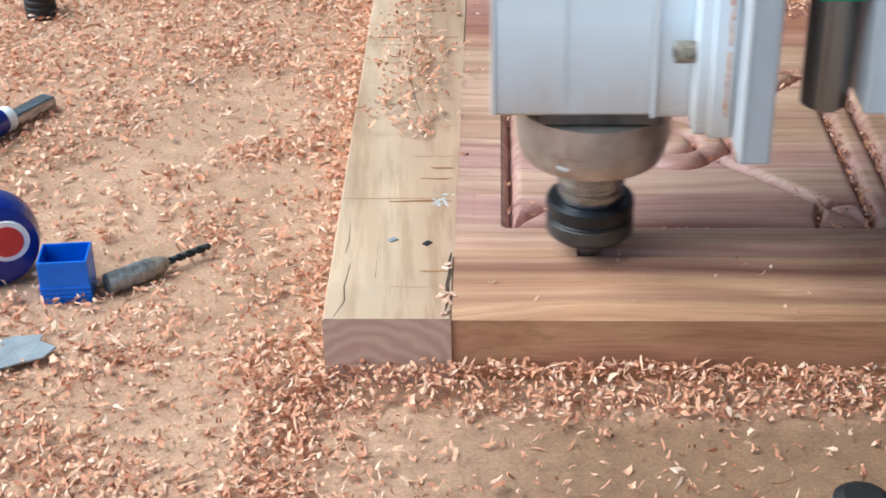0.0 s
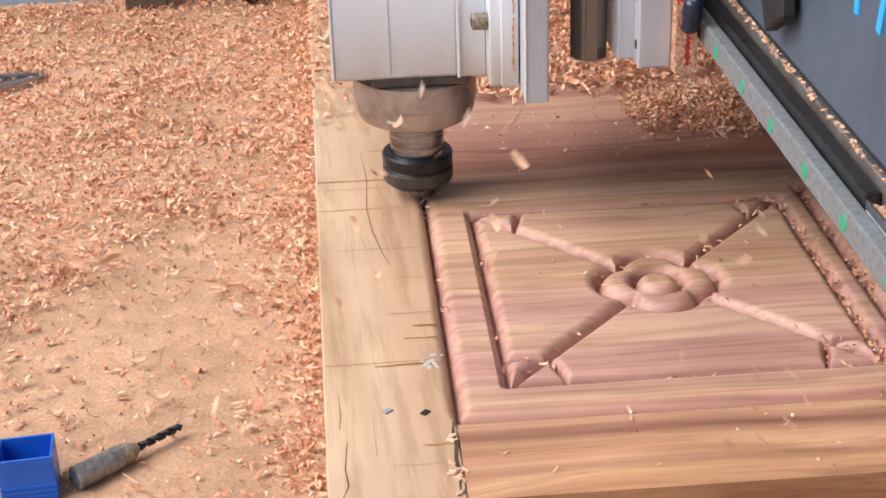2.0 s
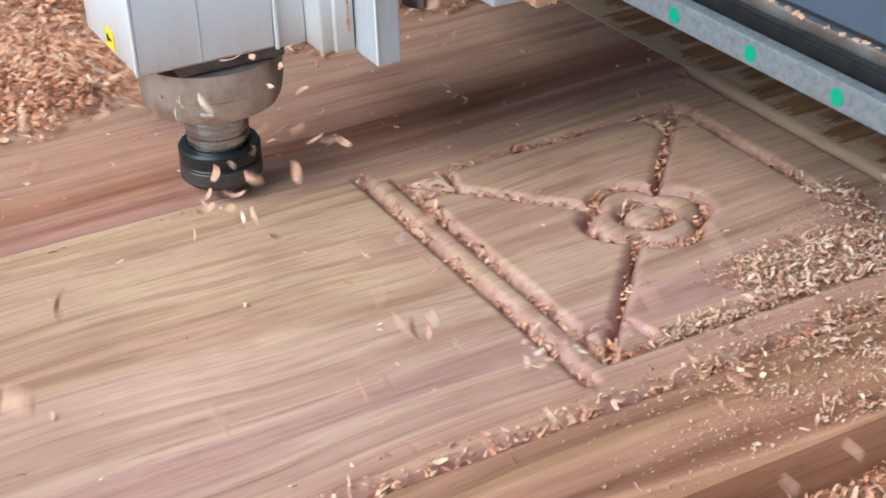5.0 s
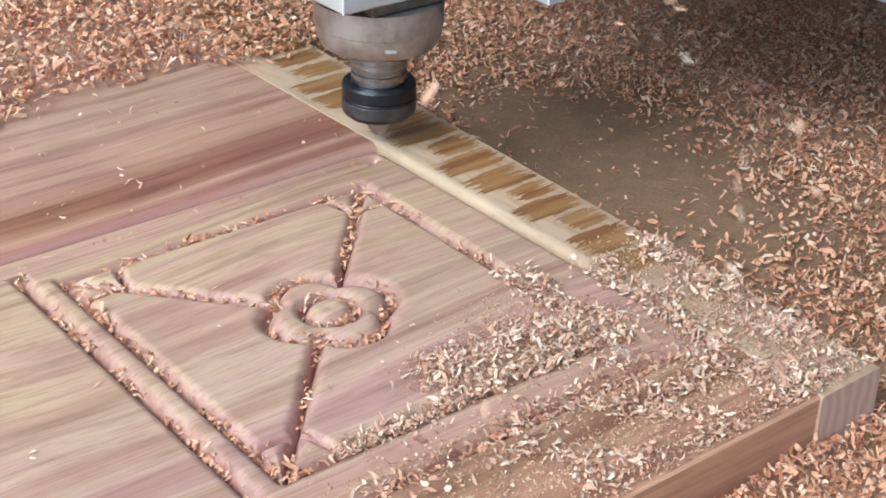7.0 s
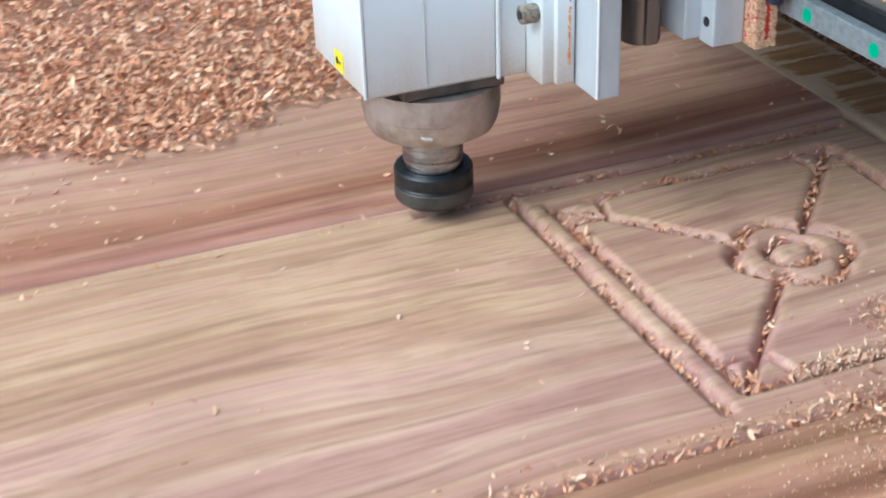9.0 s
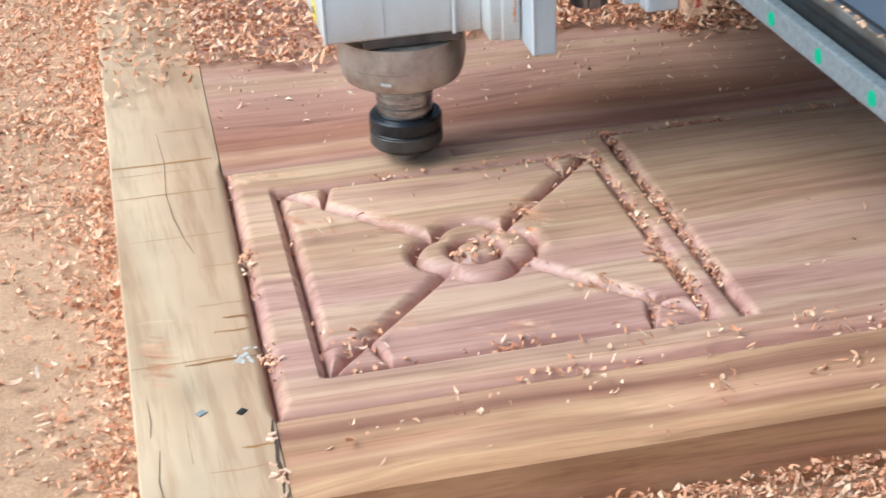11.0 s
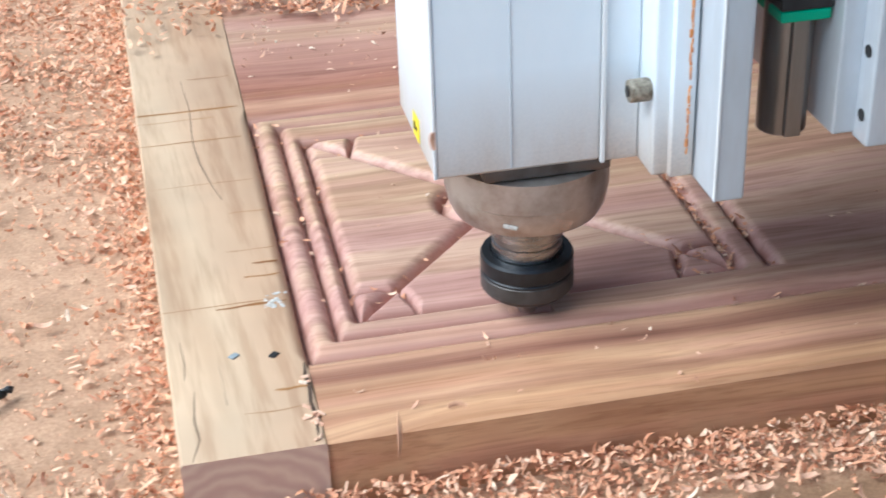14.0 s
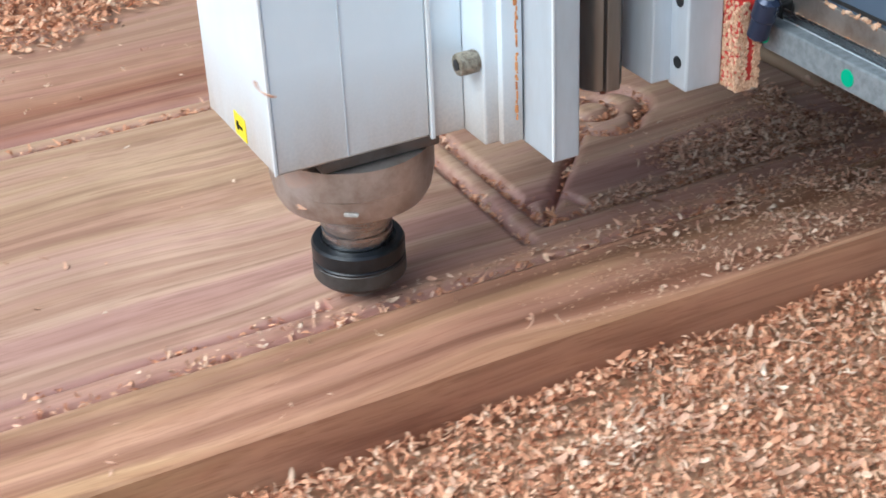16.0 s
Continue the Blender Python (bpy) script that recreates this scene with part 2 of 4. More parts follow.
DUSTY_SCREW = metal("dusty_screw_steel", (0.36, 0.32, 0.25), 0.5, (0.35, 0.3, 0.25), 0.3, 300.0)
BEAM_PAINT = metal("blue_grey_paint", (0.080, 0.110, 0.155), 0.42, (0.85, 0.83, 0.8), 0.0, 18.0)
LETTER = material("light_blue_paint", (0.02, 0.42, 0.86), 0.45)
GREEN = material("green_plug", (0.015, 0.36, 0.19), 0.5)
RED = metal("red_paint", (0.55, 0.03, 0.025), 0.45, (0.7, 0.6, 0.5), 0.0)
YELLOW = material("yellow_sticker", (0.86, 0.68, 0.02), 0.45)
INK = material("black_ink", (0.012, 0.012, 0.012), 0.5)
RUST = chips_material("orange_dust", [(0.0, (0.45, 0.16, 0.04)), (1.0, (0.74, 0.36, 0.14))])
BLUE_PLASTIC = metal("blue_plastic", (0.014, 0.15, 0.66), 0.35, (0.75, 0.8, 0.85), 0.0, 60.0)
NAVY_PLASTIC = metal("dark_blue_plastic", (0.008, 0.02, 0.20), 0.22, (0.8, 0.8, 0.9), 0.0, 30.0)
# print on the small things; also the painted highlights on the head's edges
WHITE_PRINT_AND_GLINT = material("white_print_and_glint", (0.75, 0.75, 0.74), 0.4)
FILLER = metal("white_filler", (0.62, 0.60, 0.56), 0.6, (0.6, 0.55, 0.5), 0.0, 300.0)
TAN_DUST = chips_material("tan_dust", [(0.0, (0.48, 0.26, 0.15)), (0.5, (0.64, 0.40, 0.25)), (1.0, (0.76, 0.53, 0.36))])
RUBBER = metal("black_rubber", (0.018, 0.017, 0.017), 0.6, (0.7, 0.7, 0.7), 0.0, 90.0)
HOSE = material("grey_hose", (0.48, 0.49, 0.46), 0.4)
FITTING = metal("blue_black_fitting", (0.03, 0.04, 0.075), 0.28, (0.7, 0.7, 0.8), 0.3)
FILM = metal("grey_plastic_sheet", (0.33, 0.36, 0.37), 0.25, (0.75, 0.75, 0.75), 0.0, 80.0)
WALL_PAINT = metal("pale_blue_paint", (0.45, 0.55, 0.62), 0.55, (0.85, 0.86, 0.88), 0.0, 12.0, (1, 1, 0.3))
CONCRETE = metal("concrete", (0.30, 0.29, 0.27), 0.85, (0.7, 0.7, 0.7), 0.0, 6.0)
# concrete made paler so the floor throws light up at front faces
BOUNCE_CONCRETE = metal("bounce_concrete", (0.50, 0.48, 0.44), 0.85, (0.8, 0.8, 0.8), 0.0, 6.0)
OLD_WOOD = wood("old_grey_wood", [(0.3, (0.07, 0.05, 0.035)), (0.5, (0.16, 0.12, 0.085)), (0.7, (0.25, 0.19, 0.14))], 2, band=40.0)


def sawdust_board():
    """Bed board under a skin of fine sawdust, thinner where it was wiped; past the door also painted shade."""
    m = material("dusty_bed", (0.5, 0.3, 0.18), 0.9)
    mp = coords(m)
    big = node(m, "ShaderNodeTexNoise", Scale=5.0, Detail=4.0, Roughness=0.6)
    grain = node(m, "ShaderNodeTexNoise", Scale=420.0, Detail=4.0, Roughness=0.75)
    mid = node(m, "ShaderNodeTexNoise", Scale=60.0, Detail=4.0, Roughness=0.65)
    for n in (big, grain, mid):
        link(m, mp, "Vector", n, "Vector")
    bare = ramp(m, grain, "Fac", [(0.3, (0.22, 0.125, 0.066)), (0.65, (0.35, 0.21, 0.118))]).outputs["Color"]
    dust = ramp(m, grain, "Fac", [(0.28, (0.37, 0.20, 0.12)), (0.5, (0.54, 0.34, 0.215)), (0.72, (0.66, 0.45, 0.30))]).outputs["Color"]
    patch = ramp(m, big, "Fac", [(0.30, (0.25, 0.25, 0.25)), (0.52, (1, 1, 1))]).outputs["Color"]
    sep = m.node_tree.nodes.new("ShaderNodeSeparateXYZ")
    link(m, mp, "Vector", sep, "Vector")
    # darker past the door end: bare board, plus the gantry's shade as colour
    far = node(m, "ShaderNodeMapRange", From_Min=0.98, From_Max=1.10)
    link(m, sep, "X", far, "Value")
    covered = node(m, "ShaderNodeMapRange", From_Min=1.20, From_Max=1.34, To_Min=1.0, To_Max=0.0)
    link(m, sep, "X", covered, "Value")
    bare_and_shade = node(m, "ShaderNodeMath")
    bare_and_shade.operation = "MULTIPLY"
    link(m, far, "Result", bare_and_shade, 0)
    link(m, covered, "Result", bare_and_shade, 1)
    swept = node(m, "ShaderNodeMath")
    swept.operation = "SUBTRACT"
    swept.use_clamp = True
    link(m, bare_and_shade, 0, swept, 1)
    m.node_tree.links.new(patch, swept.inputs[0])
    # a strip before the door was swept too
    ends = [node(m, "ShaderNodeMapRange", From_Min=a, From_Max=b) for a, b in ((0.04, 0.16), (0.58, 0.48), (-0.022, -0.042))]
    link(m, sep, "X", ends[0], "Value")
    link(m, sep, "X", ends[1], "Value")
    link(m, sep, "Y", ends[2], "Value")
    strip = ends[0]
    for other in ends[1:]:
        both = node(m, "ShaderNodeMath")
        both.operation = "MULTIPLY"
        link(m, strip, 0, both, 0)
        link(m, other, 0, both, 1)
        strip = both
    front = node(m, "ShaderNodeMath")
    front.operation = "SUBTRACT"
    front.use_clamp = True
    link(m, swept, 0, front, 0)
    link(m, strip, 0, front, 1)
    swept = front
    c = mix(m, swept.outputs[0], bare, dust)
    s = ramp(m, mid, "Fac", [(0.35, (0.8, 0.76, 0.72)), (0.6, (1.05, 1.03, 1.0))]).outputs["Color"]
    base(m, mix(m, None, c, s, "MULTIPLY", 0.8))
    bump(m, grain.outputs["Fac"], 0.6, 0.0012)
    return m


BED = sawdust_board()


# ---- mesh helpers ----
def mesh_of(name, bm, mat):
    me = bpy.data.meshes.new(name)
    bm.to_mesh(me)
    bm.free()
    for mm in (mat if isinstance(mat, (list, tuple)) else [mat]):
        me.materials.append(mm)
    return me


def part(name, bm, mat, parent=None, label=""):
    ob = new(name, mesh_of(name, bm, mat))
    if parent is not None:
        ob.parent = parent
    return tagged(ob, label)


def smooth(ob, angle=35):
    for p in ob.data.polygons:
        p.use_smooth = True
    ob.data.set_sharp_from_angle(angle=radians(angle))
    return ob


def block(x0, x1, y0, y1, z0, z1, bevel=0.0, bm=None, segments=2):
    own = bmesh.new()
    bmesh.ops.create_cube(own, size=1, matrix=Matrix.Translation(((x0 + x1) / 2, (y0 + y1) / 2, (z0 + z1) / 2)) @ Matrix.Diagonal((x1 - x0, y1 - y0, z1 - z0, 1)))
    if bevel:
        bmesh.ops.bevel(own, geom=own.edges[:], offset=bevel, segments=segments, affect="EDGES", profile=0.5)
    if bm is None:
        return own
    return add(bm, own)


def add(bm, other):
    me = bpy.data.meshes.new("scratch")
    other.to_mesh(me)
    other.free()
    bm.from_mesh(me)
    bpy.data.meshes.remove(me)
    return bm


def lathe(profile, steps=40, m=Matrix.Identity(4)):
    """A turned solid from (radius, height) pairs."""
    bm = bmesh.new()
    rings = []
    for r, z in profile:
        rings.append([bm.verts.new(m @ Vector((r * math.cos(a), r * math.sin(a), z))) for a in (2 * math.pi * k / steps for k in range(steps))])
    for lo, hi in zip(rings, rings[1:]):
        for k in range(steps):
            bm.faces.new((lo[k], lo[(k + 1) % steps], hi[(k + 1) % steps], hi[k]))
    bm.faces.new(list(reversed(rings[0])))
    bm.faces.new(rings[-1])
    bmesh.ops.recalc_face_normals(bm, faces=bm.faces[:])
    return bm


def tube(points, radius, steps=14):
    bm = bmesh.new()
    rings = []
    for i, p in enumerate(points):
        a, b = Vector(points[max(i - 1, 0)]), Vector(points[min(i + 1, len(points) - 1)])
        q = (b - a).to_track_quat("Z", "Y").to_matrix()
        rings.append([bm.verts.new(Vector(p) + q @ Vector((radius * math.cos(k), radius * math.sin(k), 0))) for k in (2 * math.pi * j / steps for j in range(steps))])
    for lo, hi in zip(rings, rings[1:]):
        for k in range(steps):
            bm.faces.new((lo[k], lo[(k + 1) % steps], hi[(k + 1) % steps], hi[k]))
    bm.faces.new(list(reversed(rings[0])))
    bm.faces.new(rings[-1])
    bmesh.ops.recalc_face_normals(bm, faces=bm.faces[:])
    return bm


def thing(name, label, category, at=(0, 0, 0), turn=0, group=""):
    ob = new(name)
    ob.matrix_basis = pose(*at, 0, 0, turn)
    return tagged(ob, label, category, group)


# ---- the setting ----
TOP = 0.04          # top of the workpiece


def build_setting():
    # the floor is out of view and serves as a reflector
    floor = part("floor", block(-30, 30, -30, 30, -0.95, -0.85), BOUNCE_CONCRETE)
    tagged(floor, "concrete workshop floor, paled to bounce light", "floor", kind="structure")
    bed = part("machine_bed", block(-0.75, 2.4, -0.55, 1.035, -0.05, 0.0, 0.002), BED)
    tagged(bed, "flat machine bed board coated with orange sawdust", "machine bed", kind="structure")
    frame_ = part("bed_frame", block(-0.70, 2.35, -0.50, 1.0, -0.85, -0.05), BEAM_PAINT)
    tagged(frame_, "blue-grey painted steel frame under the machine bed", "frame", kind="structure")
    wall = part("wall_back", block(-3.0, 3.59, 1.042, 1.14, -0.85, 0.42, 0.004), WALL_PAINT)
    tagged(wall, "pale blue painted partition behind the machine bed", "wall", kind="structure")
    # unseen walls and roof, added to block sky light from right, back and above
    for name, box in (("unseen_wall_east", (3.6, 3.72, -3.0, 3.2, -0.85, 2.6)), ("unseen_wall_north", (-3.0, 3.59, 3.1, 3.2, -0.85, 2.6))):
        blocker = part(name, block(*box), CONCRETE)
        tagged(blocker, "unseen grey wall added to block side light", "wall", kind="structure")
    # added roof, out of view: leaves light only from the left and front
    ceiling = part("ceiling", block(-0.9, 3.8, -1.6, 3.3, 2.6, 2.68), CONCRETE)
    tagged(ceiling, "unseen grey sheet added to block sky light overhead", "ceiling", kind="structure")


# ---- the carved door ----
X0, X1 = 0.0909, 0.9729
YF = 0.004
OUT1 = (0.0925, 0.9715, 0.0765, 0.377)
OUT2 = (0.1095, 0.957, 0.0935, 0.361)
INNER = [(0.123, 0.335, 0.109, 0.335), (0.7225, 0.929, 0.109, 0.335)]


def segment_distance(x, y, a, b):
    ax, ay = a
    dx, dy = b[0] - ax, b[1] - ay
    k = np.clip(((x - ax) * dx + (y - ay) * dy) / (dx * dx + dy * dy), 0, 1)
    return np.hypot(x - ax - k * dx, y - ay - k * dy)


def cut(d, width, depth):
    """A sharp bottom between two rounded shoulders."""
    u = np.clip((d - 0.0008) / (width - 0.0008), 0, 1)
    return depth * (1 - np.sqrt(np.clip(1 - (1 - u) ** 2, 0, 1)))


def rectangle_distance(x, y, r):
    c = [(r[0], r[2]), (r[1], r[2]), (r[1], r[3]), (r[0], r[3])]
    return np.minimum.reduce([segment_distance(x, y, c[k], c[(k + 1) % 4]) for k in range(4)])


def carving(x, y):
    """Depth cut away at each point of the panel."""
    deep = cut(rectangle_distance(x, y, OUT1), 0.0088, 0.0105)
    # second border: the bottom run stops part of the way, the far end is still plain
    for a, b in (((OUT2[0], OUT2[2]), (0.60, OUT2[2])), ((OUT2[0], OUT2[2]), (OUT2[0], OUT2[3])), ((OUT2[0], OUT2[3]), (OUT2[1], OUT2[3]))):
        deep = np.maximum(deep, cut(segment_distance(x, y, a, b), 0.0082, 0.0098))
    for n, r in enumerate(INNER):
        cx, cy = (r[0] + r[1]) / 2, (r[2] + r[3]) / 2
        deep = np.maximum(deep, cut(rectangle_distance(x, y, r), 0.0078, 0.0105))
        xe = r[1] + 0.0195 if n == 0 else r[0] - 0.0185
        deep = np.maximum(deep, cut(segment_distance(x, y, (xe, OUT2[2] + 0.003), (xe, OUT2[3] - 0.006)), 0.0080, 0.0105))
        for sx in (-1, 1):
            for sy in (-1, 1):
                if n == 1 and sx == 1 and sy == -1:
                    continue
                corner = (cx + sx * (r[1] - r[0]) / 2, cy + sy * (r[3] - r[2]) / 2)
                join = (cx + sx * 0.0215, cy + sy * 0.0215)
                deep = np.maximum(deep, cut(segment_distance(x, y, corner, join), 0.0082, 0.0105))
                knee = (corner[0] - sx * 0.026, corner[1] - sy * 0.027)
                deep = np.maximum(deep, cut(segment_distance(x, y, knee, (corner[0] - sx * 0.033, corner[1])), 0.0055, 0.0078))
                deep = np.maximum(deep, cut(segment_distance(x, y, knee, (corner[0], corner[1] - sy * 0.027)), 0.0055, 0.0078))
        lobes = np.minimum.reduce([np.hypot(x - cx - 0.0155 * a, y - cy - 0.0155 * b) for a, b in ((1, 0), (-1, 0), (0, 1), (0, -1))])
        deep = np.maximum(deep, cut(np.abs(lobes - 0.0215), 0.0098, 0.0108))
        rad = np.hypot(x - cx, y - cy)
        deep = np.maximum(deep, cut(np.abs(rad - 0.0145), 0.0088, 0.0100))
    return deep


def ribbon(name, points, width, mat, parent, rng):
    """A thin dark mark let into the surface, with ragged edges."""
    bm = bmesh.new()
    rows_ = []
    n = len(points)
    for i, (x, y) in enumerate(points):
        ax, ay = points[max(i - 1, 0)]
        bx, by = points[min(i + 1, n - 1)]
        d = math.hypot(bx - ax, by - ay)
        px, py = -(by - ay) / d, (bx - ax) / d
        w = width * (rng.uniform(0.7, 1.2) if 0 < i < n - 1 else rng.uniform(0.25, 0.9)) / 2
        rows_.append((bm.verts.new((x - px * w, y - py * w, TOP + 0.00045)), bm.verts.new((x + px * w, y + py * w, TOP + 0.00045))))
    for lo, hi in zip(rows_, rows_[1:]):
        bm.faces.new((lo[0], hi[0], hi[1], lo[1]))
    for f in bm.faces:
        if f.normal.z < 0:
            f.normal_flip()
    return part(name, bm, mat, parent)


def scorch_bar(y, w, rng, rail):
    """A brown scorched bar across the rail, its ends drawn out along the grain."""
    bm = bmesh.new()
    q = y
    seed = rng.uniform(0, 50)
    full = rng.random() < 0.7
    while q < y + w:
        h = rng.uniform(0.0005, 0.0012)
        out = 1.0195 + 0.0385 * q
        edge = min(q - y, y + w - q) / w
        pull = 0.034 * max(0.0, 0.12 - edge) / 0.12
        x0 = 0.9775 + (0.0 if full else 0.014) + pull * rng.random() + 0.014 * abs(noise.noise(Vector((q * 420, seed, 0)))) + rng.choice((0, 0.002, 0.007)) * rng.random()
        x1 = out - 0.0015 - pull * rng.random() - 0.014 * max(0.0, noise.noise(Vector((q * 380, seed, 7)))) - rng.choice((0, 0.002, 0.009)) * rng.random()
        if x1 - x0 > 0.004:
            lean = 0.0006
            v = [bm.verts.new(p) for p in ((x0, q, TOP + 0.00045), (x1, q + lean, TOP + 0.00045), (x1 - rng.uniform(0, 0.003), q + h + lean, TOP + 0.00045), (x0 + rng.uniform(0, 0.003), q + h, TOP + 0.00045))]
            bm.faces.new(v)
        q += h
    part("scorch_mark", bm, SCORCH, rail)


def build_door():
    door = thing("carved_door", "unfinished reddish wooden door with carved panels lying on the machine bed", "door")
    close = (-0.0014, -0.0010, -0.0008, 0.0, 0.0008, 0.0010, 0.0014)
    rows_y = [q + e for q in (*OUT1[2:], *OUT2[2:], *INNER[0][2:]) for e in close]
    rows_x = [q + e for q in (OUT2[0], *INNER[0][:2], *INNER[1][:2], INNER[0][1] + 0.0195, INNER[1][0] - 0.0185) for e in close]
    ys = np.unique(np.round(np.concatenate([np.linspace(YF + 0.0015, 0.067, 22), np.linspace(0.0682, 0.387, 320), np.linspace(0.39, 0.98, 60), rows_y]), 6))
    xs = np.unique(np.round(np.concatenate([np.linspace(X0, 0.375, 300), np.linspace(0.378, 0.682, 60), np.linspace(0.685, X1, 300), rows_x]), 6))
    gx, gy = np.meshgrid(xs, ys)
    z = TOP - carving(gx, gy)
    z -= 0.0009 * np.sin(gy * 210 + 2 * np.sin(gx * 4)) * (gy < 0.068)
    nx, ny = len(xs), len(ys)
    verts = np.stack([gx, gy, z], -1).reshape(-1, 3)
    k = np.arange(nx * ny).reshape(ny, nx)
    quads = np.stack([k[:-1, :-1], k[:-1, 1:], k[1:, 1:], k[1:, :-1]], -1).reshape(-1, 4)
    low = np.stack([gx[0], np.full(nx, YF), np.full(nx, TOP - 0.0015)], -1)
    low2 = np.stack([gx[0], np.full(nx, YF + 0.0008), np.full(nx, 0.0)], -1)
    n0 = len(verts)
    verts = np.concatenate([verts, low, low2])
    r0, r1, r2 = k[0], np.arange(nx) + n0, np.arange(nx) + n0 + nx
    quads = np.concatenate([quads, np.stack([r1[:-1], r1[1:], r0[1:], r0[:-1]], -1), np.stack([r2[:-1], r2[1:], r1[1:], r1[:-1]], -1)])
    me = bpy.data.meshes.new("panel")
    me.from_pydata(verts.tolist(), [], quads.tolist())
    me.materials.append(PANEL)
    me.polygons.foreach_set("use_smooth", [True] * len(me.polygons))
    me.set_sharp_from_angle(angle=radians(33))
    panel = new("panel", me)
    panel.parent = door
    tagged(panel, "reddish hardwood panel with carved crosses and rosettes")
    for side, edges, label in (
            (1, ((0.0225, 0.0908), (0.0085, 0.0908)), "pale sapwood end rail with cracks"),
            (-1, ((1.020, 0.9730), (1.058, 0.9730)), "pale end rail with scorched saw marks")):
        bm = bmesh.new()
        prev = None
        for k in range(61):
            u = k / 60
            y = YF - 0.0015 + u * 0.976
            outer = edges[0][0] + (edges[1][0] - edges[0][0]) * u + 0.0006 * noise.noise(Vector((y * 40, side, 0)))
            inner = edges[0][1] + (edges[1][1] - edges[0][1]) * u
            r = 0.0065 if OUT1[2] - 0.004 < y < OUT1[3] + 0.004 else 0.0014
            ring = [(outer, 0.0), (outer, TOP - 0.0012), (outer + side * 0.0012, TOP + 0.0003)]
            ring += [(inner - side * r * (1 - math.sin(q)), TOP + 0.0003 - r * (1 - math.cos(q))) for q in (radians(d) for d in (0, 18, 36, 54, 72, 90))]
            ring.append((inner, 0.0))
            row = [bm.verts.new((x, y, z)) for x, z in ring]
            if prev:
                for i in range(len(row)):
                    j = (i + 1) % len(row)
                    bm.faces.new((prev[i], prev[j], row[j], row[i]))
            else:
                bm.faces.new(row).material_index = 1
            prev = row
        bm.faces.new(list(reversed(prev)))
        bmesh.ops.recalc_face_normals(bm, faces=bm.faces[:])
        rail = smooth(part("end_rail", bm, [PALE, END], door, label), 40)
        rng = random.Random(31 + side)
        if side == 1:
            for pts, w in (([(0.0505, 0.454), (0.0535, 0.40), (0.0520, 0.35), (0.0545, 0.315), (0.0600, 0.28), (0.0640, 0.262)], 0.0007),
                           ([(0.0290, 0.108), (0.0300, 0.085), (0.0290, 0.072)], 0.0006), ([(0.0330, 0.060), (0.0315, 0.035), (0.0330, 0.020), (0.0285, 0.004)], 0.0007),
                           ([(0.0470, 0.080), (0.0480, 0.045)], 0.0004)):
                ribbon("crack", pts, w * 0.8, CRACK, rail, rng)
            for y, x0, x1, w in ((0.135, 0.050, 0.088, 0.0024), (0.139, 0.022, 0.086, 0.0006), (0.400, 0.018, 0.086, 0.0026), (0.386, 0.018, 0.07, 0.0008), (0.350, 0.018, 0.084, 0.0012), (0.286, 0.020, 0.085, 0.0005), (0.243, 0.066, 0.088, 0.0008), (0.196, 0.060, 0.088, 0.0006), (0.165, 0.068, 0.088, 0.0016), (0.455, 0.055, 0.085, 0.0010), (0.035, 0.055, 0.088, 0.0005), (0.052, 0.072, 0.088, 0.0018), (0.180, 0.074, 0.088, 0.0022)):
                ribbon("saw_mark", [(x0 + (x1 - x0) * q / 5, y + rng.uniform(-0.0006, 0.0006)) for q in range(6)], w, SCORCH, rail, rng)
            ribbon("crack", [(0.0893, 0.0725), (0.0882, 0.062), (0.0890, 0.050), (0.0878, 0.038), (0.0888, 0.024), (0.0876, 0.010)], 0.0022, CRACK, rail, rng)
            lump = bmesh.new()
            for k in range(26):
                own = bmesh.new()
                bmesh.ops.create_icosphere(own, subdivisions=1, radius=rng.uniform(0.0005, 0.0014), matrix=pose(0.081 + rng.gauss(0, 0.0035), 0.137 + rng.gauss(0, 0.005), TOP + 0.0004) @ Matrix.Diagonal((1.4, 1.1, 0.35, 1)))
                add(lump, own)
            part("filler", lump, FILLER, rail, "white filler smeared over a knot")
            for (x, y), mat in (((0.055, 0.087), FILM), ((0.075, 0.083), RUBBER)):
                bm = block(-0.0026, 0.0026, -0.0018, 0.0018, 0, 0.0008, 0.0003)
                bmesh.ops.transform(bm, matrix=pose(x, y, TOP + 0.0004, 0, 0, rng.uniform(0, 90)), verts=bm.verts[:])
                part("paint_fleck", bm, mat, rail)
            torn = bmesh.new()
            for k in range(15):
                x, y = 0.0885 + rng.gauss(0, 0.0022), rng.choice((rng.uniform(0.004, 0.07), rng.uniform(0.006, 0.035)))
                own = block(-0.0022, 0.0022, -0.0006, 0.0006, -0.0004, 0.0012, 0.0003)
                bmesh.ops.transform(own, matrix=pose(x, y, TOP + 0.0006, rng.uniform(-40, 40), rng.uniform(-30, 30), rng.uniform(0, 180)), verts=own.verts[:])
                add(torn, own)
            tagged(part("torn_fibres", torn, CHIP_PALE, rail, "torn wood fibres along the joint"), kind="stuff")
        else:
            y = 0.15
            while y < 0.66:
                w = rng.uniform(0.016, 0.031)
                scorch_bar(y, w, rng, rail)
                y += w + rng.uniform(0.001, 0.006)
    return door


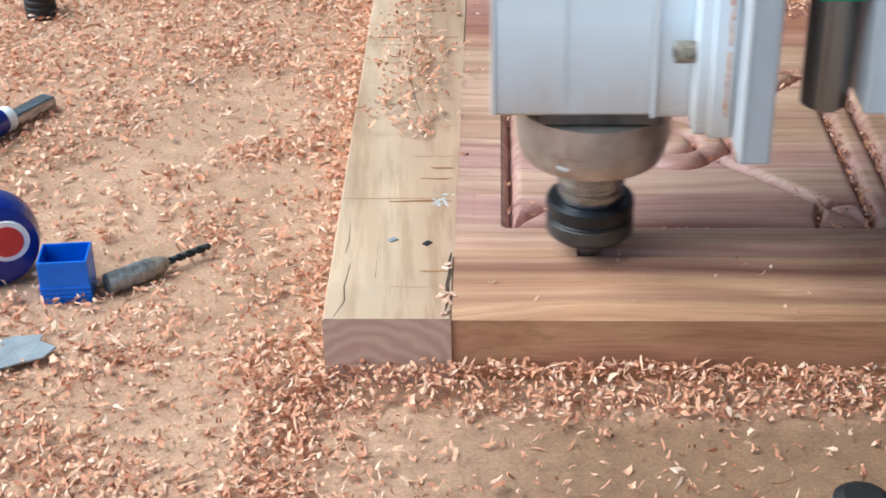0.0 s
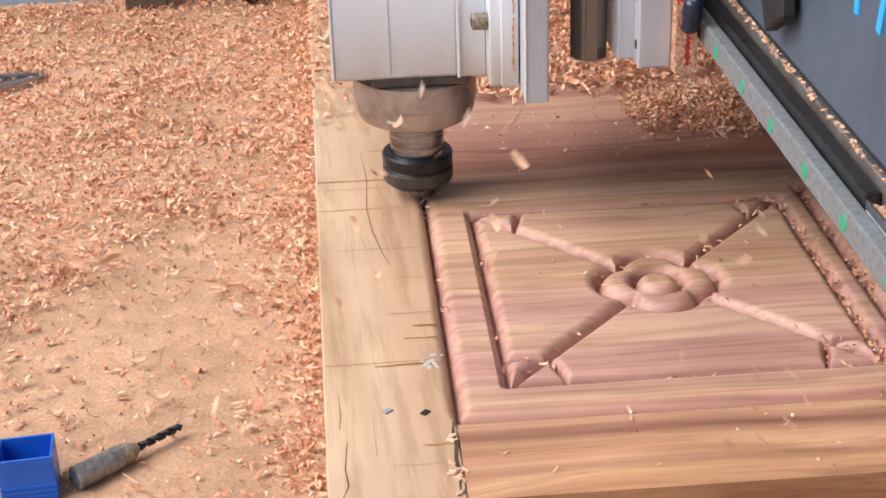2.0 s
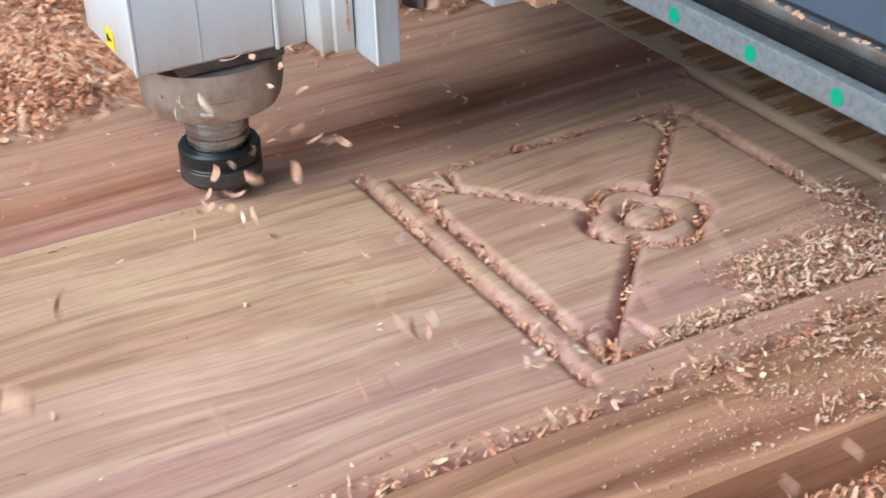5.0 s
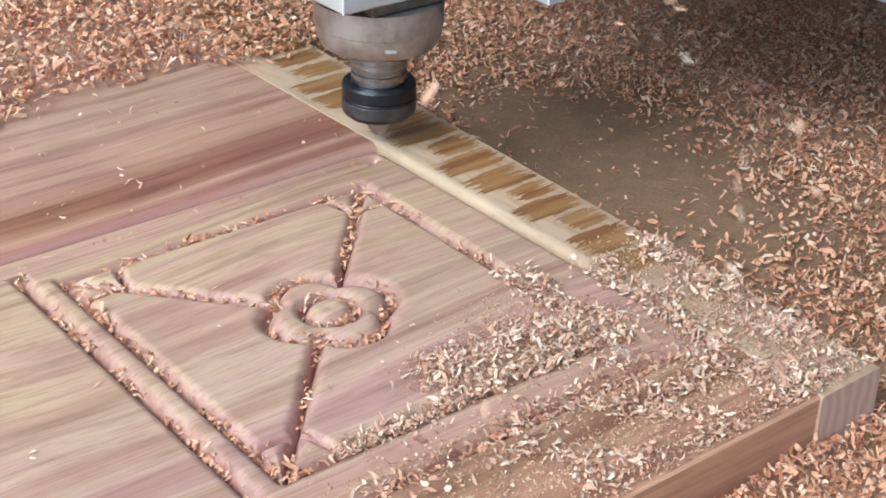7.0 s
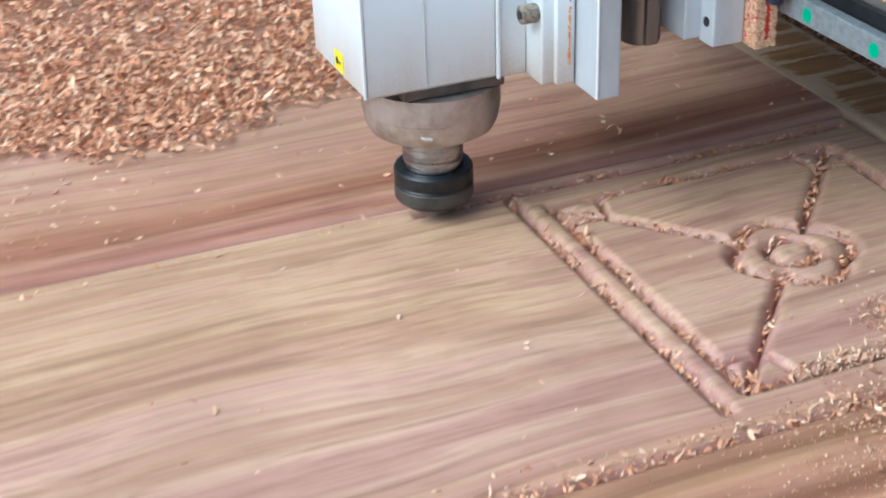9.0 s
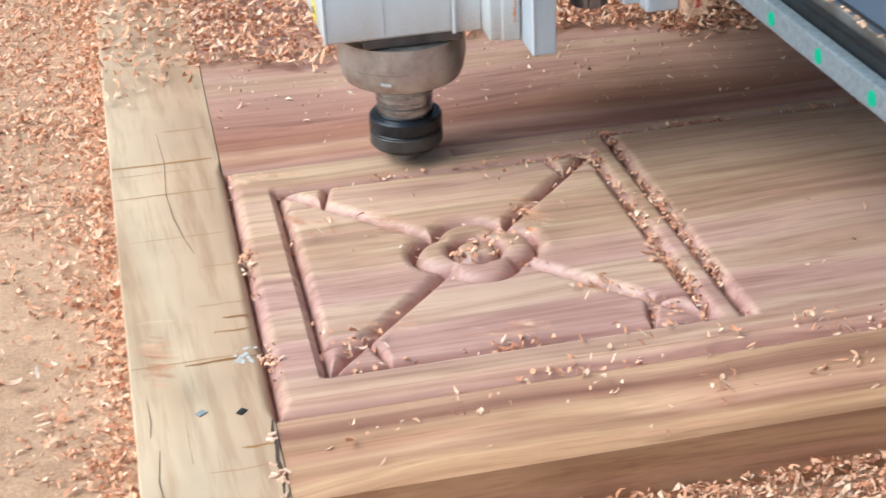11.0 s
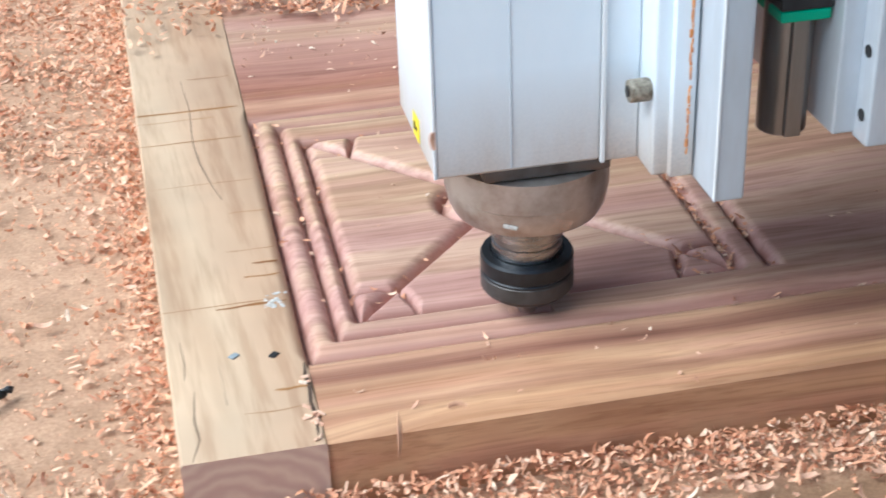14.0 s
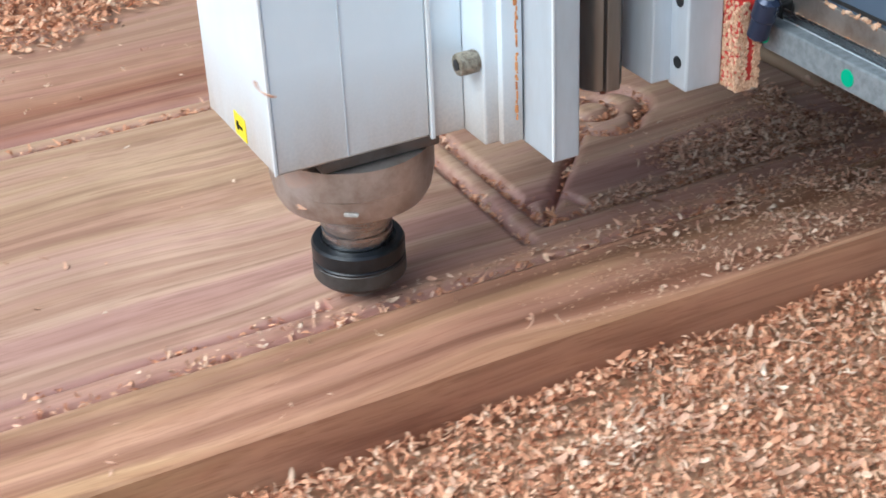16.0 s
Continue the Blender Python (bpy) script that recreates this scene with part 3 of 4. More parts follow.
# ---- wood still standing over the cuts that are made in the clip ----
def uncut_strip(x0, x1, y0, y1):
    """A short length of uncut wood, flush with the face; over the rail's shoulder it is pale like the rail."""
    bm = bmesh.new()
    seam_x = 0.0908
    if x0 < seam_x:
        block(x0, seam_x, y0, y1, TOP - 0.012, TOP + 0.0004, 0, bm)
        for f in bm.faces:
            f.material_index = 1
        x0 = seam_x
    block(x0, x1, y0, y1, TOP - 0.012, TOP + 0.0002, 0, bm)
    return part("uncut_strip", bm, [PANEL, PALE], door)


def strips_along(x0, x1, y0, y1, length=0.012):
    """The strips of one straight cut, and where the cutter meets each of them."""
    along_x = x1 - x0 > y1 - y0
    n = max(1, round(((x1 - x0) if along_x else (y1 - y0)) / length))
    out = []
    for k in range(n):
        a, b = k / n, (k + 1) / n
        box = (x0 + (x1 - x0) * a, x0 + (x1 - x0) * b, y0, y1) if along_x else (x0, x1, y0 + (y1 - y0) * a, y0 + (y1 - y0) * b)
        out.append((uncut_strip(*box), (box[0] + box[1]) / 2, (box[2] + box[3]) / 2))
    return out


def build_uncut():
    """(start and end of the pass, its strips) for each run of the cutter."""
    return [
        (0.0, 0.5, strips_along(0.0840, 0.160, 0.0680, 0.0850)),
        (0.5, 2.2, strips_along(0.0840, 0.1010, 0.0850, 0.3855)),
        (2.2, 6.8, strips_along(0.1010, 0.9630, 0.3687, 0.3855)),
        (7.2, 11.8, strips_along(0.1016, 0.9490, 0.3531, 0.3687)),
        (11.8, 13.4, strips_along(0.1016, 0.1174, 0.0856, 0.3531)),
        (13.4, 16.0, strips_along(0.1174, 0.6050, 0.0856, 0.1014)),
    ]


# ---- shavings ----
def curls(name, spots, mat, label, length=(0.003, 0.0110), width=(0.0012, 0.0040), lift=(0.0, 0.004), parent=None):
    """Many small bent shavings in one mesh."""
    rng = np.random.default_rng(len(name) * 7 + len(spots))
    n, seg = len(spots), 4
    ln = length[0] + (length[1] - length[0]) * rng.random(n) ** 1.6
    wd = width[0] + (width[1] - width[0]) * rng.random(n) ** 1.4
    bend = rng.normal(0, 2.0, n)
    twist = rng.normal(0, 0.8, n)
    yaw, roll_, pitch = rng.uniform(0, 2 * np.pi, n), rng.normal(0, 0.55, n), rng.normal(0, 0.38, n)
    s = np.linspace(-0.5, 0.5, seg)
    th = bend[:, None] * s[None, :]
    r = ln / np.where(np.abs(bend) < 0.1, 0.1, bend)
    px = r[:, None] * np.sin(th) * np.where(np.abs(bend) < 0.1, 0.1 / np.where(bend == 0, 1, bend), 1)[:, None]
    pz = np.abs(r[:, None]) * (1 - np.cos(th))
    taper = 1 - 0.45 * (np.abs(s) * 2) ** 2
    ragged = rng.uniform(0.35, 1.3, (2, n, seg)) * taper[None, None, :]
    point = rng.random(n) < 0.4
    ragged[:, point, -1] *= 0.15
    pts = np.zeros((n, seg, 2, 3))
    for side, sg in ((0, -0.5), (1, 0.5)):
        tw = twist[:, None] * s[None, :] * 2
        pts[:, :, side, 0] = px
        pts[:, :, side, 1] = sg * wd[:, None] * ragged[side] * np.cos(tw)
        pts[:, :, side, 2] = pz + sg * wd[:, None] * ragged[side] * np.sin(tw)
    flip = rng.random(n) < 0.5
    pts[flip, :, :, 2] *= -1
    cr, sr, cp, sp, cy, sy = np.cos(roll_), np.sin(roll_), np.cos(pitch), np.sin(pitch), np.cos(yaw), np.sin(yaw)
    o = np.ones(n)
    zr = np.zeros(n)
    rx = np.stack([np.stack([o, zr, zr], -1), np.stack([zr, cr, -sr], -1), np.stack([zr, sr, cr], -1)], 1)
    ry = np.stack([np.stack([cp, zr, sp], -1), np.stack([zr, o, zr], -1), np.stack([-sp, zr, cp], -1)], 1)
    rz = np.stack([np.stack([cy, -sy, zr], -1), np.stack([sy, cy, zr], -1), np.stack([zr, zr, o], -1)], 1)
    m = rz @ ry @ rx
    pts = np.einsum("nij,nabj->nabi", m, pts)
    pts[..., 2] -= pts[..., 2].min(axis=(1, 2))[:, None, None]
    spots = np.asarray(spots)
    pts += spots[:, None, None, :]
    pts[..., 2] += rng.uniform(*lift, n)[:, None, None] ** 1.0
    verts = pts.reshape(-1, 3)
    idx = (np.arange(n) * seg * 2)[:, None] + np.arange(seg - 1)[None, :] * 2
    quads = np.stack([idx, idx + 1, idx + 3, idx + 2], -1).reshape(-1, 4)
    me = bpy.data.meshes.new(name)
    me.from_pydata(verts.tolist(), [], quads.tolist())
    me.materials.append(mat)
    me.polygons.foreach_set("use_smooth", [True] * len(me.polygons))
    ob = new(name, me)
    return tagged(ob, label, "wood shavings", kind="stuff")


def scatter(count, x0, x1, y0, y1, keep, height, seed):
    """Random spots in a rectangle, thinned by keep(x, y) and set at height(x, y)."""
    rng = np.random.default_rng(seed)
    x, y = rng.uniform(x0, x1, count), rng.uniform(y0, y1, count)
    ok = rng.random(count) < keep(x, y)
    x, y = x[ok], y[ok]
    return np.stack([x, y, height(x, y)], -1)


def lumps(x, y, f=14.0, s=0.0):
    """A smooth uneven field between 0 and 1."""
    v = (np.sin(x * f * 1.7 + 1.3 * np.sin(y * f + s) + s) + np.sin(y * f * 2.1 + 1.7 * np.sin(x * f * 0.8 + 2 * s)) + np.sin((x + y) * f * 3.3 + s) * 0.6) / 5.2 + 0.5
    return np.clip(v, 0, 1)


def door_left(y):
    return 0.0225 - 0.0143 * y


def build_shavings():
    flat = lambda x, y: np.zeros_like(x)

    def wiped_at(x, y):
        return np.exp(-(((x + 0.095) / 0.11) ** 2 + ((y - 0.20) / 0.235) ** 2) ** 2)

    # bed beside the door: a loose carpet, thin where the nozzle blew it away
    def beside(x, y):
        wiped = wiped_at(x, y)
        d = 0.25 + 0.75 * lumps(x, y, 22, 0.4) ** 1.3
        d = d * (1 - 0.9 * wiped) + 0.8 * np.exp(-((door_left(y) - 0.008 - x) / 0.011) ** 2)
        return np.where(x < door_left(y) - 0.001, d, 0)
    s = scatter(52000, -0.42, 0.03, -0.16, 1.02, beside, flat, 3)
    curls("shavings_beside_door", s, CHIP_RED, "curled reddish wood shavings scattered on the bed", lift=(0, 0.004))
    s = scatter(60000, -0.42, 0.03, -0.16, 1.02, lambda x, y: 0.4 * (x < door_left(y)) * (1 - 0.75 * wiped_at(x, y)), flat, 33)
    curls("crumbs_beside_door", s, CHIP_RED, "fine wood crumbs and dust on the bed", length=(0.0012, 0.0035), width=(0.0006, 0.0016), lift=(0, 0.0004))

    # in front of the door: a bank against the edge and a loose field
    def ahead(x, y):
        bank = np.exp(-((y + 0.006) / 0.013) ** 2)
        bare = np.exp(-((x - 0.27) / 0.255) ** 8) * np.clip((-0.030 - y + 0.01 * lumps(x, y, 30, 5)) / 0.014, 0, 1)
        return np.clip((0.3 + 0.55 * lumps(x, y, 20, 1.1) + 0.35 * (x > 0.33)) * (1 - 0.9 * bare) + bank, 0, 1) * (y < 0.002)
    def heap(x, y):
        return 0.011 * np.exp(-((y + 0.003) / 0.012) ** 2) * (0.5 + 0.5 * lumps(x, y, 30, 2))
    s = scatter(70000, -0.02, 1.25, -0.24, 0.003, ahead, heap, 5)
    curls("shavings_before_door", s, CHIP_RED, "loose pink-brown wood shavings banked against the door edge", length=(0.0028, 0.0100), width=(0.0011, 0.0036), lift=(0, 0.006))

    # heap lying over the far half of the door
    def rim(x):
        return 0.55 + 0.012 * np.sin(x * 23) + 0.008 * np.sin(x * 61 + 1) - 0.05 * np.clip((x - 0.42) / 0.12, 0, 1) * np.clip((0.66 - x) / 0.1, 0, 1)
    def back(x, y):
        edge = np.clip((y - rim(x)) / 0.03, 0, 1)
        return np.where(x > 0.084, edge * (0.45 + 0.55 * lumps(x, y, 17, 0.2)), np.where(x > door_left(y), 0.35 * np.clip((y - 0.50) / 0.2, 0, 1), 0))
    s = scatter(64000, 0.0, 1.10, 0.42, 1.02, back, lambda x, y: TOP + 0.006 * np.clip((y - rim(x)) / 0.08, 0, 1) * lumps(x, y, 26, 3) + flat(x, y), 8)
    curls("shavings_on_door", s, CHIP_RED, "thick carpet of pink-red wood shavings covering the far half of the door", length=(0.004, 0.0135), width=(0.0017, 0.0050), lift=(0, 0.008))

    # bed past the far end of the door
    def past(x, y):
        hollow = np.exp(-(((x - 1.14 - 0.08 * (y - 0.3)) / 0.105) ** 2 + ((y - 0.34) / 0.18) ** 2) ** 2)
        d = np.clip(1 - hollow, 0.03, 1) * (0.45 + 0.55 * lumps(x, y, 15, 2.2))
        return np.where(x > 1.02 + 0.035 * y, d, 0)
    s = scatter(105000, 1.02, 1.75, -0.2, 1.02, past, flat, 9)
    curls("shavings_past_door", s, CHIP_RED, "reddish wood shavings on the dusty bed past the door end", lift=(0, 0.004))

    # shavings on the second panel's near corner, the edge plank and the end rail
    def line(x, y, a, b, w):
        return np.exp(-(segment_distance(x, y, a, b) / w) ** 2)
    def heaped(x, y):
        a = line(x, y, (0.835, 0.132), (0.925, 0.120), 0.016) + line(x, y, (0.925, 0.120), (0.929, 0.185), 0.008)
        a += line(x, y, (0.76, 0.109), (0.93, 0.109), 0.005) * 0.9 + line(x, y, (0.45, 0.080), (0.93, 0.080), 0.004) * np.clip((x - 0.45) / 0.45, 0, 1) * 0.4
        a += line(x, y, (0.965, 0.08), (0.975, 0.165), 0.007) + line(x, y, (1.012, 0.10), (1.02, 0.165), 0.010) * 0.9
        return np.clip(a, 0, 1)
    def spilt(x, y):
        b = np.exp(-((y - 0.040) / 0.040) ** 2) * np.clip((x - 0.72) / 0.2, 0, 1) * 0.5
        c = np.exp(-(((x - 0.995) / 0.03) ** 2 + ((y - 0.06) / 0.07) ** 2)) * 0.5
        patches = np.clip(lumps(x, y, 60, 4) * 2.4 - 0.7, 0.06, 1)
        return np.clip(heaped(x, y) * 0.62 + (b + c) * patches, 0, 1) * (x < 1.018 + 0.0385 * y)
    def on_top(x, y):
        return TOP + np.where(x < X1, -carving(x, y) * 0.45, 0.0004)
    def piled(x, y):
        return on_top(x, y) + 0.003 * heaped(x, y)
    s = scatter(66000, 0.45, 1.03, 0.006, 0.20, spilt, piled, 12)
    curls("shavings_on_panel", s, CHIP_PALE, "tan wood shavings heaped over the corner of the carved panel", length=(0.0025, 0.0085), width=(0.001, 0.0030), lift=(0, 0.0025))
    def skin(x, y):
        b = np.exp(-((y - 0.035) / 0.040) ** 2) * np.clip((x - 0.66) / 0.2, 0, 1)
        c = np.exp(-(((x - 0.995) / 0.03) ** 2 + ((y - 0.07) / 0.08) ** 2))
        d = np.exp(-(((x - 0.895) / 0.03) ** 2 + ((y - 0.155) / 0.018) ** 2)) * 0.8
        return np.clip(heaped(x, y) + 0.75 * (b + c + d) * (0.35 + 0.65 * lumps(x, y, 40, 2)), 0, 1) * (x < 1.018 + 0.0385 * y)
    s = scatter(90000, 0.45, 1.03, 0.006, 0.20, skin, on_top, 13)
    curls("dust_on_panel", s, TAN_DUST, "tan sawdust and crumbs over the door corner", length=(0.0008, 0.0026), width=(0.0006, 0.0016), lift=(0, 0.0003))

    # crumbs that lie in the cuts and on the plain wood
    def in_cuts(x, y):
        d = carving(x, y)
        away = np.clip((x - 0.24) / 0.16, 0.05, 1)
        return np.clip((d - 0.0035) * 400, 0, 1) * away * np.where((y < 0.10) & (x < 0.42), 0.06, 1) * np.where((y < 0.10) & (x > 0.36) & (x < 0.70), 0.5, 1) * np.clip(lumps(x, y, 45, 1.7) * 1.8 - 0.35, 0, 1) * 0.85
    s = scatter(110000, 0.092, 0.968, 0.07, 0.37, in_cuts, lambda x, y: TOP - carving(x, y) * 0.68, 14)
    curls("shavings_in_grooves", s, CHIP_RED, "wood crumbs lying in the carved grooves", length=(0.003, 0.008), width=(0.0012, 0.0028), lift=(0, 0.003))
    few = lambda x, y: 0.015 + 0.40 * np.clip((y - 0.40) / 0.08, 0, 1) * lumps(x, y, 20, 5) * (x < 0.55) + 0.05 * (y > 0.40) + 0.05 * (y < 0.075)
    s = scatter(9000, 0.095, 0.97, 0.008, 0.56, few, lambda x, y: TOP - carving(x, y), 15)
    curls("stray_shavings", s, CHIP_PALE, "stray wood shavings on the bare panel", length=(0.003, 0.008), width=(0.001, 0.0025), lift=(0, 0.0005))


def drift(x0, x1, y0, y1, count, mat, seed, size, z=TOP + 0.0006, where="on the door"):
    """A small drift of loose shavings, which the air jet blows about as one."""
    r = (x1 - x0) / 2
    keep = lambda x, y: np.exp(-(((x - (x0 + x1) / 2) / r) ** 2 + ((y - (y0 + y1) / 2) / ((y1 - y0) / 2)) ** 2) ** 2)
    spots = scatter(count, x0 - r * 0.4, x1 + r * 0.4, y0 - r * 0.4, y1 + r * 0.4, keep, lambda x, y: np.full_like(x, z), seed)
    return curls("shavings_drift", spots, mat, "loose drift of wood shavings blown about " + where, length=size, width=(0.0012, 0.0036), lift=(0, 0.005))


def build_drifts():
    """(drift, rows of (time, shift, height)) for each one."""
    rng = random.Random(77)
    out = []
    # on the far side of the cut, blown back into the heap as the head comes by
    for k in range(11):
        x, t = 0.285 + 0.034 * k, 3.05 + 0.034 * k / 0.2
        low = 0.455 - 0.035 * min(1, k / 4)
        ob = drift(x - 0.024, x + 0.024, low, 0.565, 1100, CHIP_RED, 300 + k, (0.004, 0.0125))
        out.append((ob, [(0, 0, 0, 0), (t, 0, 0, 0), (t + 0.3, rng.uniform(-0.02, 0.02), 0.07, 0.03), (t + 0.7, rng.uniform(-0.03, 0.03), 0.14, 0.001), (16, 0, 0.14, 0.001)]))
    # on the bed beside the door, swept away as the head goes by
    for k in range(34):
        x, y = rng.uniform(-0.20, -0.015), rng.uniform(0.0, 0.36)
        t = 0.55 + max(0.0, y - 0.09) / 0.2 + rng.uniform(0, 0.3)
        ob = drift(x - 0.02, x + 0.02, y - 0.02, y + 0.02, rng.randint(60, 150), CHIP_RED, 400 + k, (0.003, 0.0115), 0.0004, "on the bed")
        dx, dy = rng.uniform(-0.40, -0.28) - x, rng.uniform(-0.05, 0.25)
        out.append((ob, [(0, 0, 0, 0), (t, 0, 0, 0), (t + 0.25, dx / 2, dy / 2, 0.015), (t + 0.6, dx, dy, 0.001), (16, dx, dy, 0.001)]))
    # on the pale end rail, blown off it as the head comes along
    for k in range(16):
        y = 0.235 + 0.018 * k
        x, t = rng.uniform(0.030, 0.070), 0.12 + (y - 0.235) / 0.2 * 0.85
        ob = drift(x - 0.026, x + 0.026, y - 0.014, y + 0.014, 130, CHIP_RED, 450 + k, (0.003, 0.0105), TOP + 0.0010)
        dx = rng.uniform(-0.36, -0.26) - x
        out.append((ob, [(0, 0, 0, 0), (t, 0, 0, 0), (t + 0.25, dx / 2, 0.03, 0.02), (t + 0.55, dx, 0.06, -0.038), (16, dx, 0.06, -0.038)]))
    # on the plain middle of the panel, blown off its front edge
    for k in range(12):
        x, y, t = rng.uniform(0.47, 0.70), rng.uniform(0.015, 0.19), rng.uniform(3.85, 5.0)
        ob = drift(x - 0.02, x + 0.02, y - 0.012, y + 0.012, rng.randint(40, 110), CHIP_PALE, 330 + k, (0.003, 0.009))
        dx = rng.uniform(-0.05, 0.2)
        out.append((ob, [(0, 0, 0, 0), (t, 0, 0, 0), (t + 0.3, dx / 2, -0.03 - y / 2, 0.05), (t + 0.7, dx, -0.05 - y, -0.034), (16, dx, -0.05 - y, -0.034)]))
    # thrown over the first panel and into its cuts, lying there until the jet clears them again
    a, b, c, d = INNER[0]
    runs = (((0.095, OUT1[2]), (0.42, OUT1[2])), ((a, c), (b, c)), ((a, c), (a, d)), ((b, c), (b, d)), ((b + 0.0195, c), (b + 0.0195, d)), ((a, c), (b, d)), ((a, d), (b, c)), ((a, d), (b, d)), ((0.095, 0.09), (0.095, 0.36)))
    for k in range(60):
        t, u = rng.uniform(3.9, 5.0), rng.uniform(10.5, 11.7)
        if k < 22:
            x, y = rng.uniform(0.10, 0.40), rng.choice((rng.uniform(0.012, 0.11), rng.uniform(0.10, 0.36)))
            ob = drift(x - 0.018, x + 0.018, y - 0.012, y + 0.012, rng.randint(20, 44), CHIP_RED, 360 + k, (0.003, 0.009))
        else:
            (x0, y0), (x1, y1) = runs[k % len(runs)]
            q = rng.random()
            x, y = x0 + (x1 - x0) * q, y0 + (y1 - y0) * q
            rx, ry = (0.022, 0.005) if abs(x1 - x0) > abs(y1 - y0) else (0.005, 0.022)
            if x0 != x1 and y0 != y1:
                rx, ry = 0.010, 0.010
            ob = drift(x - rx, x + rx, y - ry, y + ry, 70, CHIP_RED, 360 + k, (0.003, 0.008), TOP - 0.0045)
        back = rng.uniform(0.62, 0.78) - y
        dx = rng.uniform(-0.36, -0.26) - x
        out.append((ob, [(0, 0, back, 0.006), (t, 0, back, 0.006), (t + 0.35, 0, back / 2, 0.07), (t + 0.75, 0, 0, 0), (u, 0, 0, 0), (u + 0.3, dx / 2, 0, 0.04), (u + 0.65, dx, 0, -0.034), (16, dx, 0, -0.034)]))
    return out


# ---- the router ----
NUT_LOW = 0.0497


def build_head():
    """Origin: on the spindle axis, at bed height."""
    head = thing("router_head", "grey aluminium router spindle with a black collet nut and cutter", "router head")
    dy = 0.005
    yf, yb = -0.0435 + dy, 0.047 + dy
    part("motor_housing", block(-0.0545, 0.0268, yf, yb, 0.1395, 0.62, 0.0016, segments=1), ALU, head, "silver-grey aluminium motor housing")
    bm = block(-0.0177, -0.0171, yf - 0.0004, yf + 0.001, 0.141, 0.62)
    part("seam", bm, ALU_DUSTY_OR_SHADED, head, "dark vertical seam")
    # white strips paint the sky's reflection along the chamfered corners
    part("edge_glint", block(-0.0552, -0.0536, yf - 0.0007, yf + 0.0009, 0.1402, 0.62, 0.0004), WHITE_PRINT_AND_GLINT, head, "white strip painted as an edge highlight")
    part("edge_glint", block(0.0646, 0.0660, -0.0946 + dy, -0.0930 + dy, 0.1372, 0.62, 0.0004), WHITE_PRINT_AND_GLINT, head, "white strip painted as an edge highlight")
    part("side_cover", block(0.0270, 0.0455, yf + 0.0005, yb, 0.1385, 0.62, 0.001), ALU, head)
    # another painted highlight, on the corner beside the side cover
    bm = block(0.0265, 0.0285, yf - 0.0012, yf + 0.002, 0.1385, 0.62, 0.0004)
    part("edge_glint", bm, WHITE_PRINT_AND_GLINT, head, "white strip painted as the corner's sky glint")
    part("clamp_plate", block(0.0457, 0.0640, -0.063 + dy, 0.062, 0.1378, 0.62, 0.0012), ALU, head, "stepped aluminium clamp plate")
    part("clamp_step", block(0.0530, 0.0640, -0.068 + dy, -0.0632 + dy, 0.1385, 0.62, 0.0006), ALU, head)
    part("slide_plate", block(0.0650, 0.0797, -0.094 + dy, 0.095, 0.1365, 0.62, 0.0012), ALU_DUSTY_OR_SHADED, head, "vertical aluminium slide plate")
    # orange dust caught in the joint
    rng = random.Random(4)
    bm = bmesh.new()
    z = 0.150
    while z < 0.6:
        h = rng.uniform(0.001, 0.005)
        w = rng.uniform(0.0003, 0.0009)
        u = 0.0606 + rng.uniform(-0.0004, 0.0004)
        block(u - w, u + w, -0.0690 + dy, -0.0678 + dy, z, z + h, 0.0003, bm, 1)
        z += h + rng.choice((0, 0, 0.0005, 0.003))
    tagged(part("dust_line", bm, RUST, head, "orange sawdust caught in the plate joint"), kind="stuff")
    screw = part("cap_screw", lathe([(0.0035, 0.0), (0.0052, 0.0002), (0.0056, 0.001), (0.0056, 0.0095), (0.005, 0.0105)], 20, pose(0.0352, -0.0565 + dy, 0.180, 0, 90, 0)), DUSTY_SCREW, head, "dusty hex socket cap screw")
    smooth(screw)
    sock = part("socket", lathe([(0.0030, 0.0), (0.0030, 0.0012)], 6, pose(0.0347, -0.0565 + dy, 0.180, 0, 90, 0)), INK, screw)
    lab = part("sticker", block(-0.0550, -0.0546, -0.008 + dy, 0.007 + dy, 0.1425, 0.1545), YELLOW, head, "yellow warning sticker with a black arrow")
    bm = block(-0.0553, -0.0551, -0.004 + dy, 0.004 + dy, 0.1476, 0.1491)
    block(-0.0553, -0.0551, 0.001 + dy, 0.0035 + dy, 0.1462, 0.1505, 0, bm)
    part("arrow", bm, INK, lab)
    # spindle nose
    smooth(part("nose_plate", block(-0.030, 0.034, -0.034, 0.040, 0.1315, 0.1392, 0.002), PLATE_STEEL, head, "dark steel plate under the housing"))
    smooth(part("spindle_nose", lathe([(0.018, 0.0980), (0.0325, 0.0986), (0.0378, 0.1014), (0.0402, 0.1062), (0.0412, 0.1115), (0.0412, 0.1145), (0.0420, 0.1152), (0.0420, 0.1312)], 56), STEEL_NOSE, head, "worn brown-grey steel spindle nose"), 25)
    chip = block(-0.0036, 0.0036, -0.0006, 0.0006, -0.0010, 0.0010, 0.0004)
    bmesh.ops.transform(chip, matrix=pose(-0.0178, -0.0368, 0.1082, 0, 8, -25.7), verts=chip.verts[:])
    part("paint_chip", chip, FILLER, head, "pale chipped paint mark")
    smooth(part("shaft", lathe([(0.0185, 0.073), (0.0185, 0.081), (0.0178, 0.0815), (0.0178, 0.0835), (0.0190, 0.084), (0.0190, 0.0995)], 40), STEEL, head, "bright ground steel shaft"), 25)
